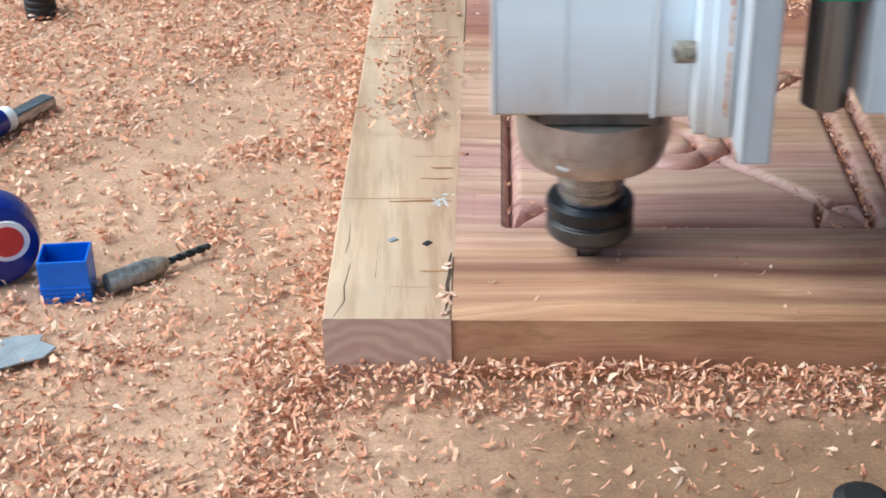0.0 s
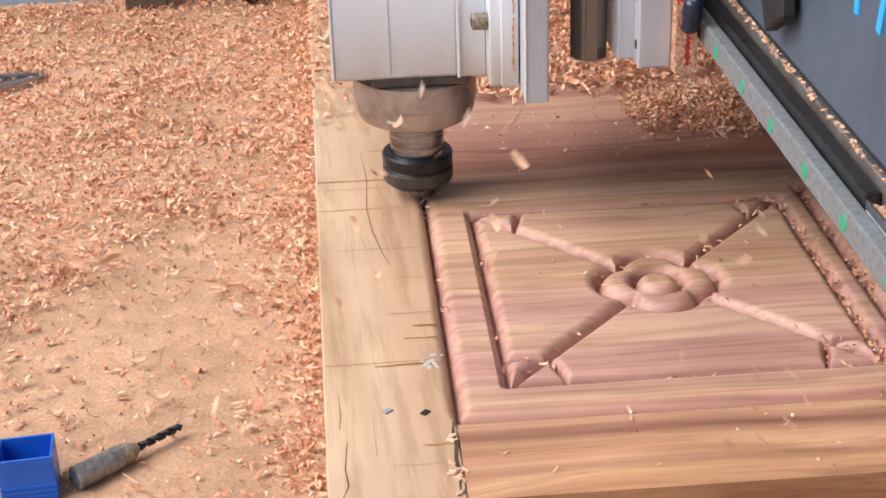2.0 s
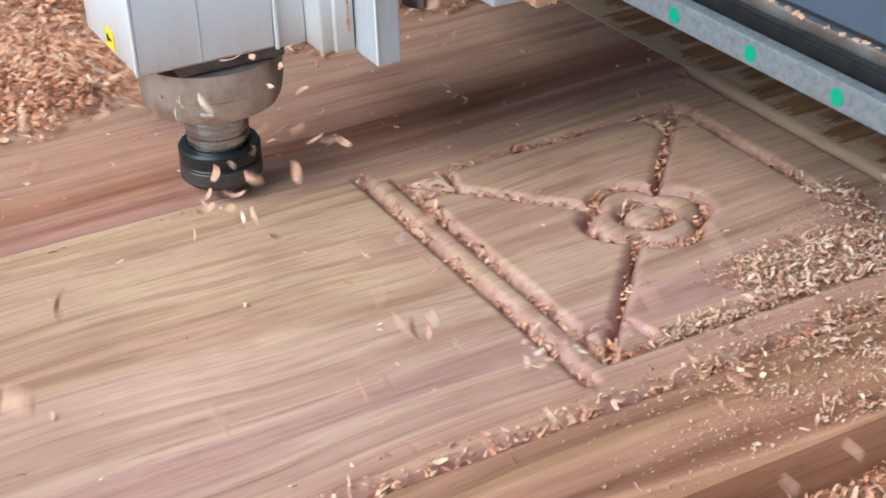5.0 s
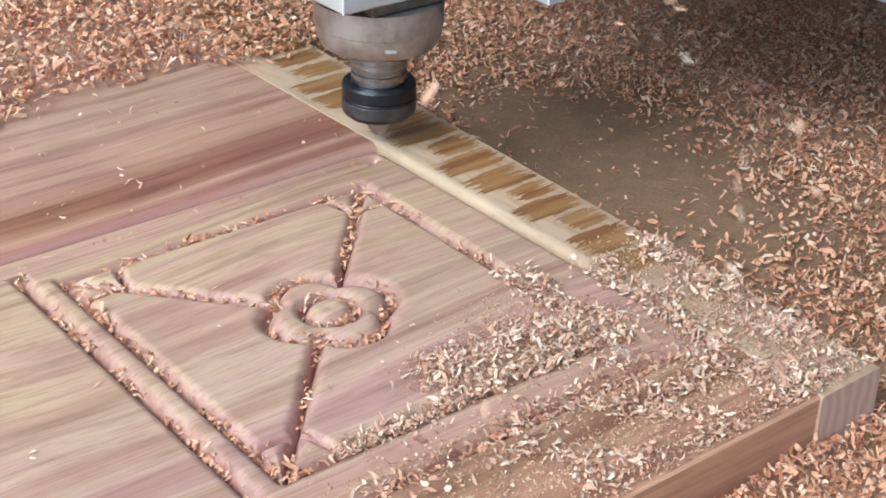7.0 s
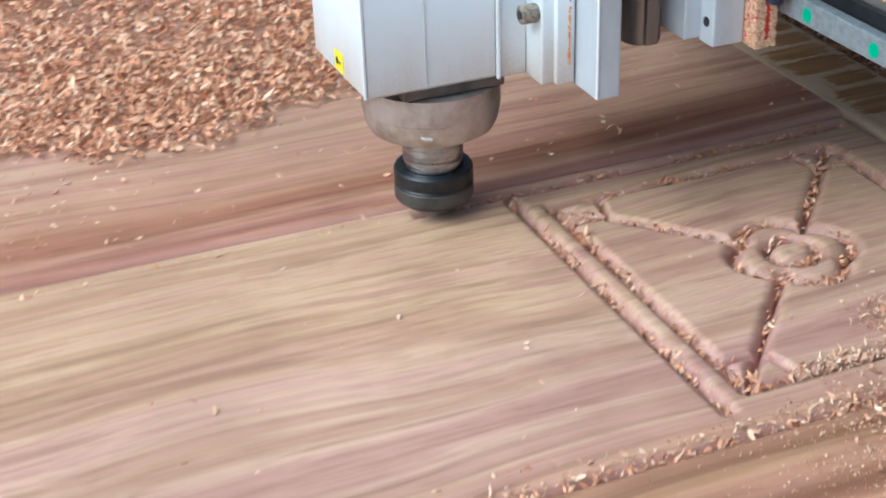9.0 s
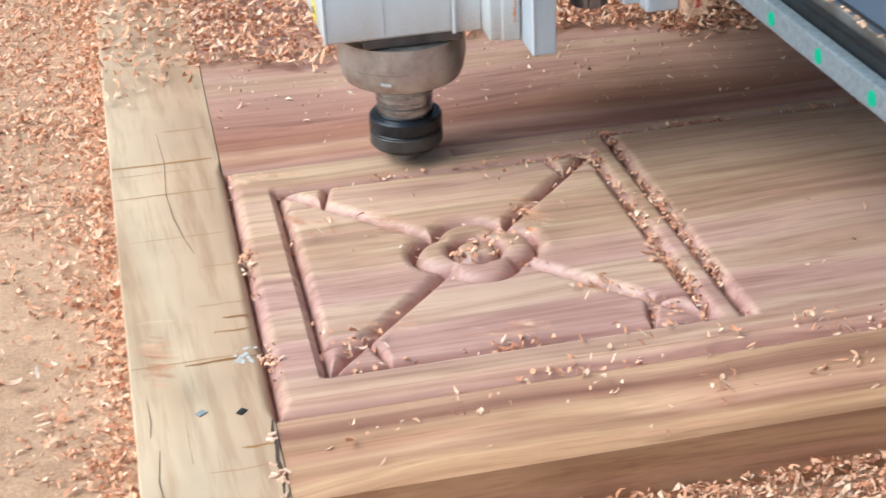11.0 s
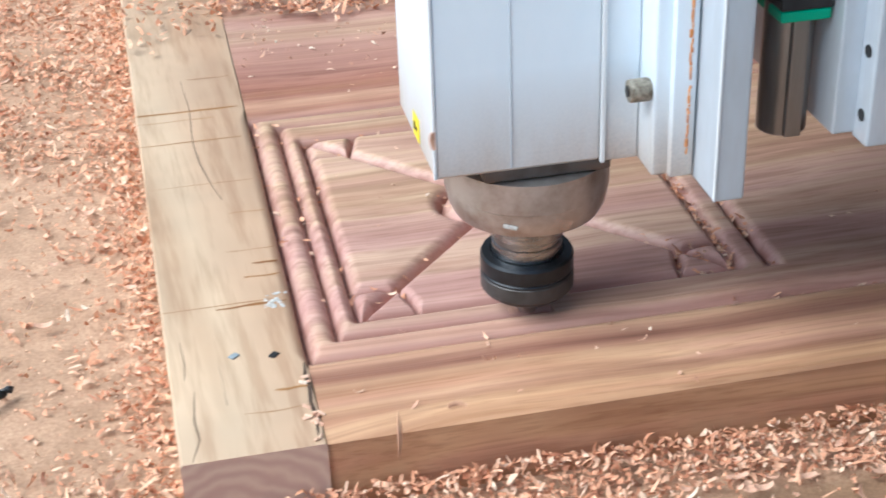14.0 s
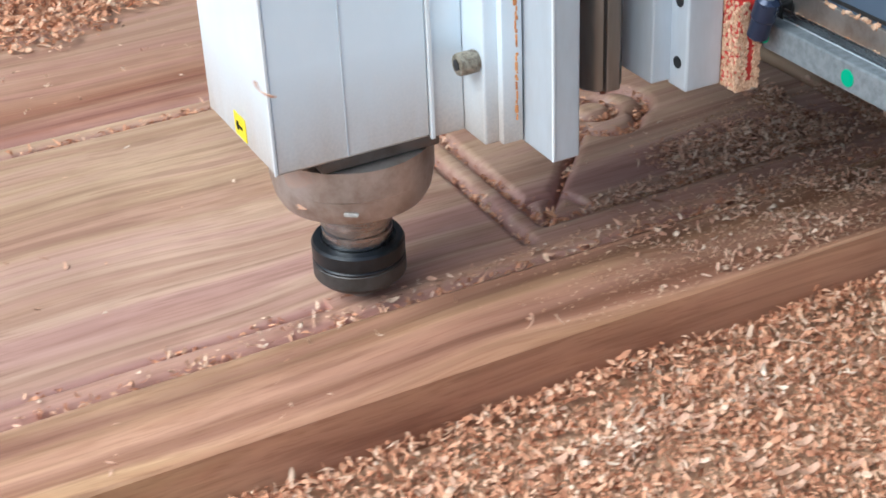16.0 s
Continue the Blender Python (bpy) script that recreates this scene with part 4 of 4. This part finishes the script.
    nut = lathe([(0.0125, NUT_LOW), (0.0205, NUT_LOW + 0.0003), (0.0236, NUT_LOW + 0.003), (0.0242, NUT_LOW + 0.0045), (0.0242, NUT_LOW + 0.0135), (0.0236, NUT_LOW + 0.0142), (0.0244, NUT_LOW + 0.015), (0.0245, NUT_LOW + 0.0225), (0.0236, NUT_LOW + 0.0240), (0.0196, NUT_LOW + 0.0242), (0.0192, NUT_LOW + 0.0236)], 60)
    nut_ob = smooth(part("collet_nut", nut, BLACK_STEEL, head, "black round collet nut"), 30)
    smooth(part("grip_band", lathe([(0.0238, NUT_LOW + 0.0036), (0.02455, NUT_LOW + 0.0045), (0.02455, NUT_LOW + 0.0120), (0.0238, NUT_LOW + 0.0128)], 60), NUT_BAND, nut_ob, "worn grey band round the nut"))
    smooth(part("cutter", lathe([(0.0015, 0.0345), (0.0045, 0.0365), (0.0075, 0.041), (0.0078, 0.045), (0.0062, 0.047), (0.0062, NUT_LOW + 0.002)], 24), STEEL_NOSE, head, "steel profile cutter"))
    # carriage behind the slide plate
    smooth(part("guide_column", lathe([(0.0105, 0.155), (0.0118, 0.156), (0.0118, 0.62)], 24, pose(0.1095, -0.062 + dy, 0)), COLUMN_STEEL, head, "dark oily steel guide column"))
    part("guide_rib", block(0.1055, 0.1135, -0.0765 + dy, -0.0725 + dy, 0.156, 0.62, 0.0008), COLUMN_STEEL, head)
    part("column_clamp", block(0.098, 0.122, -0.079 + dy, -0.047 + dy, 0.214, 0.2195, 0.001), GREEN, head, "green painted clamp on the column")
    part("column_seal", block(0.0975, 0.1225, -0.0795 + dy, -0.047 + dy, 0.2197, 0.26, 0.001), RUBBER, head)
    # bracket and web take the darker aluminium in place of the gantry's shade
    br = part("bracket", block(0.1340, 0.1545, -0.101 + dy, -0.086 + dy, 0.1585, 0.62, 0.0012), ALU_DUSTY_OR_SHADED, head, "aluminium side bracket with bolt holes")
    part("bracket_web", block(0.1235, 0.1345, -0.088 + dy, 0.06, 0.1605, 0.62, 0.001), ALU_DUSTY_OR_SHADED, head)
    for z in (0.172, 0.203, 0.240):
        part("bolt_hole", lathe([(0.0030, 0), (0.0030, 0.0008)], 16, pose(0.1336, -0.094 + dy, z, 0, 90, 0)), INK, br)
    part("carriage_block", block(0.1550, 0.1685, -0.112 + dy, 0.06, 0.1580, 0.203, 0.002), RED, head, "red carriage block dusted with orange sawdust")
    dust = bmesh.new()
    for k in range(1700):
        z = 0.1585 + 0.044 * rng.random() ** 1.2
        s = rng.uniform(0.0004, 0.0009)
        bare = 0.1605 < 0.1550 + 0.013 * (k % 97) / 97 < 0.1640 and z > 0.162
        if k % 2 and bare:
            continue
        c = Vector((0.1550 + 0.013 * (k % 97) / 97, -0.1072, z)) if k % 2 else Vector((0.1548, rng.uniform(-0.107, -0.080), z))
        own = block(-s, s, -s * 0.4, s * 0.4, -s * 0.8, s * 0.8)
        bmesh.ops.transform(own, matrix=Matrix.Translation(c) @ pose(0, 0, 0, rng.gauss(0, 12), rng.uniform(0, 180), (0 if k % 2 else 90) + rng.gauss(0, 12)), verts=own.verts[:])
        add(dust, own)
    tagged(part("dust_cake", dust, TAN_DUST, head, "caked orange sawdust"), kind="stuff")
    part("carriage_plate", block(0.1690, 0.1860, -0.145, 0.06, 0.232, 0.62, 0.0015), ALU_DUSTY_OR_SHADED, head, "grey carriage plate")
    bm = bmesh.new()
    outline = [(-0.200, 0.236), (-0.214, 0.2175), (-0.243, 0.234), (-0.236, 0.262), (-0.215, 0.30), (-0.200, 0.30)]
    lo = [bm.verts.new((0.1780, y, z)) for y, z in outline]
    hi = [bm.verts.new((0.1858, y, z)) for y, z in outline]
    bm.faces.new(lo)
    bm.faces.new(list(reversed(hi)))
    for i in range(6):
        j = (i + 1) % 6
        bm.faces.new((lo[i], hi[i], hi[j], lo[j]))
    bmesh.ops.recalc_face_normals(bm, faces=bm.faces[:])
    bmesh.ops.bevel(bm, geom=bm.edges[:], offset=0.0012, segments=1, affect="EDGES")
    part("cable_bracket", bm, RUBBER, head, "black plastic cable bracket")
    part("bracket_bar", block(0.1780, 0.1858, -0.2005, -0.154, 0.275, 0.62, 0.001), RUBBER, head)
    noz = smooth(part("air_nozzle", lathe([(0.0042, 0.0), (0.0052, 0.001), (0.0052, 0.010), (0.0060, 0.011), (0.0060, 0.020), (0.0045, 0.022)], 20, pose(0.1610, -0.118 + dy, 0.187, 14, 4, 0)), FITTING, head, "blue-black push-in air nozzle"))
    hose = tube([(0.1620, -0.123 + dy, 0.208), (0.1605, -0.129 + dy, 0.223), (0.1560, -0.134 + dy, 0.245), (0.1515, -0.134 + dy, 0.27), (0.149, -0.130 + dy, 0.32), (0.149, -0.128 + dy, 0.60)], 0.0031)
    smooth(part("air_hose", hose, HOSE, noz, "thin grey air hose"))
    return head


def build_gantry():
    """Origin: at the spindle axis's x, y = 0, bed height. The beam lies along y."""
    g = thing("gantry_beam", "blue-grey painted gantry beam with a linear guide rail", "gantry beam")
    part("beam", block(0.1890, 0.42, -0.75, 1.28, 0.188, 0.78, 0.003), BEAM_PAINT, g, "blue-grey painted steel beam")
    strip = part("rail_strip", block(0.1700, 0.1780, -0.75, 1.25, 0.1775, 0.1915, 0.001), STRIP_PAINT, g, "grey steel strip with green hole plugs")
    for k in range(-10, 20):
        y = -0.0105 + 0.0592 * k
        part("plug", lathe([(0.0042, 0), (0.0040, 0.0005)], 20, pose(0.1701, y, 0.1840, 0, -90, 0)), GREEN, strip)
    part("guide_rail", block(0.1785, 0.1855, -0.012, 1.25, 0.180, 0.1985, 0.0012), BLACK_STEEL, g, "black oily guide rail")
    part("channel", block(0.1785, 0.1885, -0.75, -0.013, 0.180, 0.1915, 0.0008), ALU_DUSTY_OR_SHADED, g, "dusty steel channel")
    part("rail_lip", block(0.1781, 0.1797, -0.75, -0.013, 0.1916, 0.1962, 0.0005), STEEL, g)
    part("seal_lip", block(0.1862, 0.1885, -0.75, 1.25, 0.1885, 0.2035, 0.0006), STEEL_NOSE, g, "dust-speckled lip along the beam")
    rng = random.Random(9)
    bm = bmesh.new()
    for k in range(1100):
        y = -0.013 - abs(rng.gauss(0, 0.03)) if k < 260 else rng.uniform(-0.7, -0.02) if k < 700 else rng.uniform(-0.55, 0.5)
        s = rng.uniform(0.0004, 0.0012)
        x, z = (rng.uniform(0.1800, 0.1860), 0.1915) if k < 700 else (rng.uniform(0.1855, 0.1888), 0.2035)
        own = block(-s, s, -s * 1.5, s * 1.5, -s * 0.35, s * 0.5)
        bmesh.ops.transform(own, matrix=pose(x, y, z, rng.gauss(0, 25), rng.gauss(0, 25), rng.uniform(0, 180)), verts=own.verts[:])
        add(bm, own)
    tagged(part("dust_fill", bm, TAN_DUST, g, "tan sawdust lying in the channel and on the lip"), kind="stuff")
    part("beam_seam", block(0.1884, 0.1892, -0.75, 1.25, 0.2045, 0.2065, 0.0003), RUBBER, g, "dark seam along the beam")
    # painted lettering reduced to bars
    strokes = [(-0.026, 0.247, 0.010, 0.016, 0), (-0.024, 0.268, 0.006, 0.020, 0), (-0.066, 0.262, 0.006, 0.034, 8), (-0.120, 0.270, 0.006, 0.052, 18), (-0.150, 0.252, 0.020, 0.010, 0), (-0.168, 0.272, 0.006, 0.052, 0), (0.050, 0.285, 0.006, 0.05, 0), (0.015, 0.285, 0.006, 0.05, 12)]
    for y, z, w, h, lean in strokes:
        bm = block(-0.0006, 0.0006, -w / 2, w / 2, -h / 2, h / 2, 0.0003)
        bmesh.ops.transform(bm, matrix=pose(0.1887, y, z, lean, 0, 0), verts=bm.verts[:])
        part("painted_bar", bm, LETTER, g, "light blue painted bar")
    return g


# ---- small things on the bed ----
def build_small_things():
    # blue open box
    box = thing("plastic_box", "small open blue plastic box standing on the bed", "box", (-0.1395, 0.094, 0.0), 6)
    w, h, t = 0.0145, 0.028, 0.0013
    part("base", block(-w, w, -0.012, 0.012, 0.0, 0.002, 0.0005), BLUE_PLASTIC, box)
    for x0, x1, y0, y1 in ((-w, w, -0.012, -0.012 + t), (-w, w, 0.012 - t, 0.012), (-w, -w + t, -0.012 + t, 0.012 - t), (w - t, w, -0.012 + t, 0.012 - t)):
        part("side_wall", block(x0, x1, y0, y1, 0.0021, h, 0.0004), BLUE_PLASTIC, box)
    for z in (0.004, 0.007, 0.010):
        part("rib", block(-w - 0.0006, w + 0.0006, -0.0127, -0.0121, z, z + 0.0012, 0.0002), BLUE_PLASTIC, box)
    part("divider", block(-0.006, -0.0045, -0.0105, 0.0105, 0.0025, 0.015, 0.0004), BLUE_PLASTIC, box)
    part("divider", block(0.0060, 0.0075, -0.0105, 0.0105, 0.0025, 0.015, 0.0004), BLUE_PLASTIC, box)
    # round blue case
    case = thing("round_case", "dark blue round plastic case with a white and red badge", "tape case", (-0.1875, 0.112, 0.0), 20)
    smooth(part("shell", lathe([(0.008, -0.016), (0.021, -0.0155), (0.0265, -0.012), (0.028, -0.004), (0.028, 0.004), (0.0265, 0.012), (0.021, 0.0155), (0.008, 0.016)], 48, pose(0, 0, 0.028, 90, 0, 0)), NAVY_PLASTIC, case))
    badge = smooth(part("badge", lathe([(0.0135, 0.0), (0.013, 0.0009)], 36, pose(0.008, -0.0157, 0.032, 90, 0, 0)), WHITE_PRINT_AND_GLINT, case, "white round badge"))
    smooth(part("badge_centre", lathe([(0.0100, 0.0), (0.0098, 0.0006)], 36, pose(0.008, -0.0167, 0.032, 90, 0, 0)), RED, badge, "red badge centre"))
    # drill in its steel holder
    tool = thing("boring_tool", "dusty steel tool holder with a dark spiral bit", "drill bit", (-0.116, 0.092, 0.0072), math.degrees(math.atan2(0.046, 0.053)))
    turn = pose(0, 0, 0, 0, 90, 0)
    smooth(part("holder", lathe([(0.0058, 0.0), (0.0068, 0.0008), (0.0068, 0.0285), (0.0064, 0.0295)], 28, turn), TOOL_STEEL, tool, "dusty grey steel holder"))
    smooth(part("collar", lathe([(0.0064, 0.0297), (0.0060, 0.034), (0.0046, 0.0385), (0.0030, 0.041)], 28, turn), DUSTY_SCREW, tool))
    bm = bmesh.new()
    rings = []
    for k in range(44):
        x = 0.041 + k * 0.00072
        a = k * 0.32
        r = 0.0026 if k < 40 else 0.0026 * (44 - k) / 4.5
        rings.append([bm.verts.new((x, r * f * math.cos(a + b), r * f * math.sin(a + b))) for b, f in ((0, 1.0), (0.9, 0.95), (1.57, 0.42), (2.3, 0.95), (3.14, 1.0), (4.04, 0.95), (4.71, 0.42), (5.4, 0.95))])
    for lo, hi in zip(rings, rings[1:]):
        for k in range(8):
            bm.faces.new((lo[k], lo[(k + 1) % 8], hi[(k + 1) % 8], hi[k]))
    bm.faces.new(list(reversed(rings[0])))
    bm.faces.new(rings[-1])
    bmesh.ops.recalc_face_normals(bm, faces=bm.faces[:])
    part("spiral_bit", bm, BLACK_STEEL, tool, "dark spiral bit")
    # flat bar tool with a blue grip, and the silver jaw of pliers
    bar = thing("scraper_tool", "grey steel bar tool with a blue grip in shavings", "hand tool", (-0.2195, 0.360, 0.0025), 62)
    part("blade", block(-0.046, 0.0, -0.0065, 0.0065, 0.0005, 0.0095, 0.0015), STEEL, bar, "flat grey steel blade")
    smooth(part("ferrule", lathe([(0.0085, -0.050), (0.0095, -0.049), (0.0095, -0.043), (0.0085, -0.042)], 24, pose(0, 0, 0.0075, 0, 90, 0)), WHITE_PRINT_AND_GLINT, bar))
    smooth(part("grip", lathe([(0.008, -0.125), (0.0105, -0.120), (0.0098, -0.08), (0.0108, -0.056), (0.0090, -0.0505)], 24, pose(0, 0, 0.0085, 0, 90, 0)), NAVY_PLASTIC, bar, "dark blue plastic grip"))
    jaw = thing("pliers", "silver steel pliers lying in shavings", "pliers", (-0.2400, 0.775, 0.0), 22)
    for side in (1, -1):
        bm = bmesh.new()
        prev = None
        for k in range(12):
            u = k / 11
            x, y = -0.085 * u, side * (0.0135 * math.sin(u * 2.2) + 0.002)
            w, h = 0.0022 + 0.0055 * math.sin(u * 1.7), 0.007 + 0.003 * u
            row = [bm.verts.new((x, y - w, 0.0)), bm.verts.new((x, y + w, 0.0)), bm.verts.new((x, y + w * 0.8, h)), bm.verts.new((x, y - w * 0.8, h))]
            if prev:
                for i in range(4):
                    bm.faces.new((prev[i], prev[(i + 1) % 4], row[(i + 1) % 4], row[i]))
            else:
                bm.faces.new(row)
            prev = row
        bm.faces.new(list(reversed(prev)))
        bmesh.ops.recalc_face_normals(bm, faces=bm.faces[:])
        smooth(part("jaw", bm, STEEL, jaw), 50)
    # scraper of clear film
    film = thing("plastic_offcut", "torn grey plastic offcut lying on the bed", "plastic scrap", (-0.152, 0.024, 0.004), 28)
    bm = bmesh.new()
    outline = [(-0.03, -0.016), (0.0, -0.013), (0.012, -0.015), (0.021, -0.006), (0.014, 0.002), (0.017, 0.009), (0.002, 0.015), (-0.03, 0.017)]
    lo = [bm.verts.new((x, y, 0.0012 * math.sin(x * 150))) for x, y in outline]
    hi = [bm.verts.new((x, y, 0.0012 * math.sin(x * 150) + 0.0011)) for x, y in outline]
    bm.faces.new(list(reversed(lo)))
    bm.faces.new(hi)
    for k in range(8):
        bm.faces.new((lo[k], lo[(k + 1) % 8], hi[(k + 1) % 8], hi[k]))
    part("sheet", bm, FILM, film)
    # rubber feet and a stop block near the partition
    for at, label in (((-0.277, 0.552, 0.0), "black ribbed rubber foot standing in shavings"), ((0.286, -0.108, 0.0), "black rubber foot lying in loose shavings")):
        foot = thing("rubber_foot", label, "rubber foot", at)
        prof = []
        for k in range(5):
            prof += [(0.0125, 0.001 + k * 0.006), (0.0136, 0.002 + k * 0.006), (0.0136, 0.005 + k * 0.006), (0.0125, 0.006 + k * 0.006)]
        n = 5 if at[1] > 0 else 2
        part("body", lathe([(0.011, 0.0)] + prof[:n * 4] + [(0.009, n * 0.006 + 0.002)], 32), RUBBER, foot)
    stop = thing("wood_stop", "weathered split wood block standing against the partition", "wood block", (-0.166, 1.0, 0.0), 3)
    bm = block(-0.024, 0.024, -0.012, 0.012, 0, 0.11, 0.003)
    for v in bm.verts:
        v.co.x += 0.0025 * noise.noise(v.co * 60)
        v.co.x += 0.04 * v.co.z
    part("body", bm, OLD_WOOD, stop)
    wheel = thing("castor_wheel", "dark rubber castor wheel with a steel hub", "castor", (-0.052, 1.006, 0.0), 62)
    smooth(part("tyre", lathe([(0.012, -0.011), (0.030, -0.011), (0.033, -0.008), (0.034, 0), (0.033, 0.008), (0.030, 0.011), (0.012, 0.011)], 36, pose(0, 0, 0.034, 90, 0, 0)), RUBBER, wheel))
    smooth(part("hub", lathe([(0.004, -0.0125), (0.011, -0.012), (0.011, 0.012), (0.004, 0.0125)], 24, pose(0, 0, 0.034, 90, 0, 0)), STEEL_NOSE, wheel))


build_setting()
door = build_door()
head = build_head()
UNCUT = build_uncut()
gantry = build_gantry()
build_small_things()
build_shavings()
DRIFTS = build_drifts()


# ---- flying shavings ----
def flying_shaving(k, whole=True):
    """One curled shaving, or a puff of six small ones."""
    rng = random.Random(100 + k)
    bm = bmesh.new()
    for q in range(1 if whole else 6):
        own = bmesh.new()
        small = 1.0 if whole else 0.6
        ln, wd, bend = small * rng.uniform(0.007, 0.015), small * rng.uniform(0.0025, 0.005), rng.uniform(0.6, 2.0)
        rows_ = []
        for j in range(7):
            s = j / 6 - 0.5
            a = bend * s
            c = Vector((ln / bend * math.sin(a), 0, ln / bend * (1 - math.cos(a))))
            w = wd * (1 - 1.6 * s * s) / 2
            rows_.append([own.verts.new(c + Vector((0, -w, 0))), own.verts.new(c + Vector((0, w, 0.0006))), own.verts.new(c + Vector((0, w, 0.0010))), own.verts.new(c + Vector((0, -w, 0.0004)))])
        for lo, hi in zip(rows_, rows_[1:]):
            for e in range(4):
                own.faces.new((lo[e], lo[(e + 1) % 4], hi[(e + 1) % 4], hi[e]))
        own.faces.new(list(reversed(rows_[0])))
        own.faces.new(rows_[-1])
        bmesh.ops.recalc_face_normals(own, faces=own.faces[:])
        if not whole:
            at = [rng.gauss(0, 0.022) for _ in range(2)] + [rng.gauss(0, 0.001)]
            bmesh.ops.transform(own, matrix=pose(*at, rng.uniform(-60, 60), rng.uniform(-60, 60), rng.uniform(0, 360)), verts=own.verts[:])
        add(bm, own)
    if whole:
        return tagged(part("flying_shaving", bm, CHIP_PALE), "pale curled wood shaving thrown up by the cutter", "wood shaving", "flying shavings")
    return tagged(part("flying_chips", bm, CHIP_PALE), "puff of small pale wood chips thrown up by the cutter", "wood chips", kind="stuff")


SHAVINGS = [flying_shaving(k, k < 230) for k in range(336)]

HEAD = [(0, 0.167, 0.0845), (0.38, 0.0915, 0.0845), (0.55, 0.0915, 0.0845), (1.0, 0.0925, 0.1701), (1.5, 0.0900, 0.2718), (2.0, 0.0895, 0.3777), (2.06, 0.0895, 0.3880), (2.26, 0.0905, 0.3890),
        (2.5, 0.1384, 0.3890), (3.0, 0.2320, 0.3887), (3.5, 0.3307, 0.3900), (3.7, 0.3705, 0.3895), (5.8, 0.7880, 0.3820), (6.0, 0.8277, 0.3815), (6.5, 0.9289, 0.3822), (6.74, 0.9740, 0.3825),
        (7.0, 0.9750, 0.3850), (7.28, 0.9740, 0.3760), (7.5, 0.9557, 0.3719), (8.0, 0.8524, 0.3654), (8.5, 0.7569, 0.3644), (9.0, 0.6540, 0.3640), (9.5, 0.5547, 0.3642), (10.0, 0.4550, 0.3649),
        (10.2, 0.4157, 0.3650), (11.74, 0.1090, 0.3680), (11.96, 0.1085, 0.3680), (12.3, 0.1085, 0.3025), (12.5, 0.1089, 0.2623), (13.0, 0.1102, 0.1639), (13.29, 0.1105, 0.1060), (13.46, 0.1110, 0.1055),
        (14.0, 0.2123, 0.1038), (14.5, 0.3067, 0.1020), (15.0, 0.4015, 0.1010), (15.5, 0.5030, 0.1010), (16.0, 0.6020, 0.1012)]


def head_at(t):
    for (t0, x0, y0), (t1, x1, y1) in zip(HEAD, HEAD[1:]):
        if t0 <= t <= t1:
            k = (t - t0) / (t1 - t0)
            return x0 + k * (x1 - x0), y0 + k * (y1 - y0) - 0.005
    return HEAD[-1][1], HEAD[-1][2] - 0.005


def motions():
    raised = {7.0: 0.012}
    walk(head, [(t, pose(x, y - 0.005, raised.get(t, 0))) for t, x, y in HEAD])
    walk(gantry, [(t, pose(x, 0, 0)) for t, x, y in HEAD])
    # the cutter takes the wood out of each cut as it reaches it
    for t0, t1, strips in UNCUT:
        ticks = [t0 + 0.02 * k for k in range(int((t1 - t0) / 0.02) + 1)]
        for ob, x, y in strips:
            t = min(ticks, key=lambda q: math.hypot(head_at(q)[0] - x, head_at(q)[1] - y))
            if math.hypot(head_at(t)[0] - x, head_at(t)[1] - y) > 0.02:
                t = t1
            if t > 15.9:
                continue
            rows_ = [(0, pose(0, 0, 0))] if t > 0.1 else []
            rows_ += [(max(t - 0.07, 0), pose(0, 0, 0)), (max(t, 0.07), pose(0, 0, -0.0118)), (16, pose(0, 0, -0.0118))]
            walk(ob, rows_)
    for ob, rows_ in DRIFTS:
        walk(ob, [(t, pose(dx, dy, dz)) for t, dx, dy, dz in rows_])
    # each shaving lies in the cut until the cutter throws it out, then comes to rest
    for k, ob in enumerate(SHAVINGS):
        rng = random.Random(500 + k)
        lists = ((0.6, 3.6, 110), (3.8, 6.5, 95), (12.4, 15.9, 25), (0.9, 3.6, 24), (5.0, 6.7, 38), (2.6, 6.6, 44))
        q = k
        for a, b, n in lists:
            if q < n:
                start = a + (b - a) * (q + rng.random()) / n
                break
            q -= n
        hx, hy = head_at(start)
        flight = rng.uniform(0.6, 1.1)
        # it lands among the shavings before or beside the door
        tx, ty = hx + rng.uniform(-0.22, 0.30), rng.uniform(-0.16, -0.015)
        if start < 2.2 and rng.random() < 0.5:
            tx, ty = rng.uniform(-0.3, -0.02), hy + rng.uniform(-0.2, 0.2)
        if 254 <= k < 292:
            # past the end of the door
            tx, ty = rng.uniform(1.20, 1.45), rng.uniform(-0.10, 0.40)
        tz = 0.006
        up = rng.uniform(0.04, 0.20)
        spin = [rng.uniform(-80, 80) for _ in range(3)]
        rows_ = [(0, pose(hx, hy, TOP - 0.0095, 0, 0, rng.uniform(0, 360)))]
        first = rows_[0][1]
        rows_.append((start, first))
        steps = 6
        for j in range(1, steps + 1):
            u = j / steps
            z = (1 - u) * (TOP - 0.004) + u * tz + 4 * up * u * (1 - u)
            rows_.append((start + flight * u, pose(hx + (tx - hx) * u, hy + (ty - hy) * u, z) @ pose(0, 0, 0, *[s * u * 3 * (1 if j < steps else 0.0) for s in spin]).to_3x3().to_4x4()))
        rows_ = [r for r in rows_ if r[0] <= 16.0]
        if rows_[-1][0] < 16.0:
            rows_.append((16.0, rows_[-1][1]))
        walk(ob, rows_)


motions()
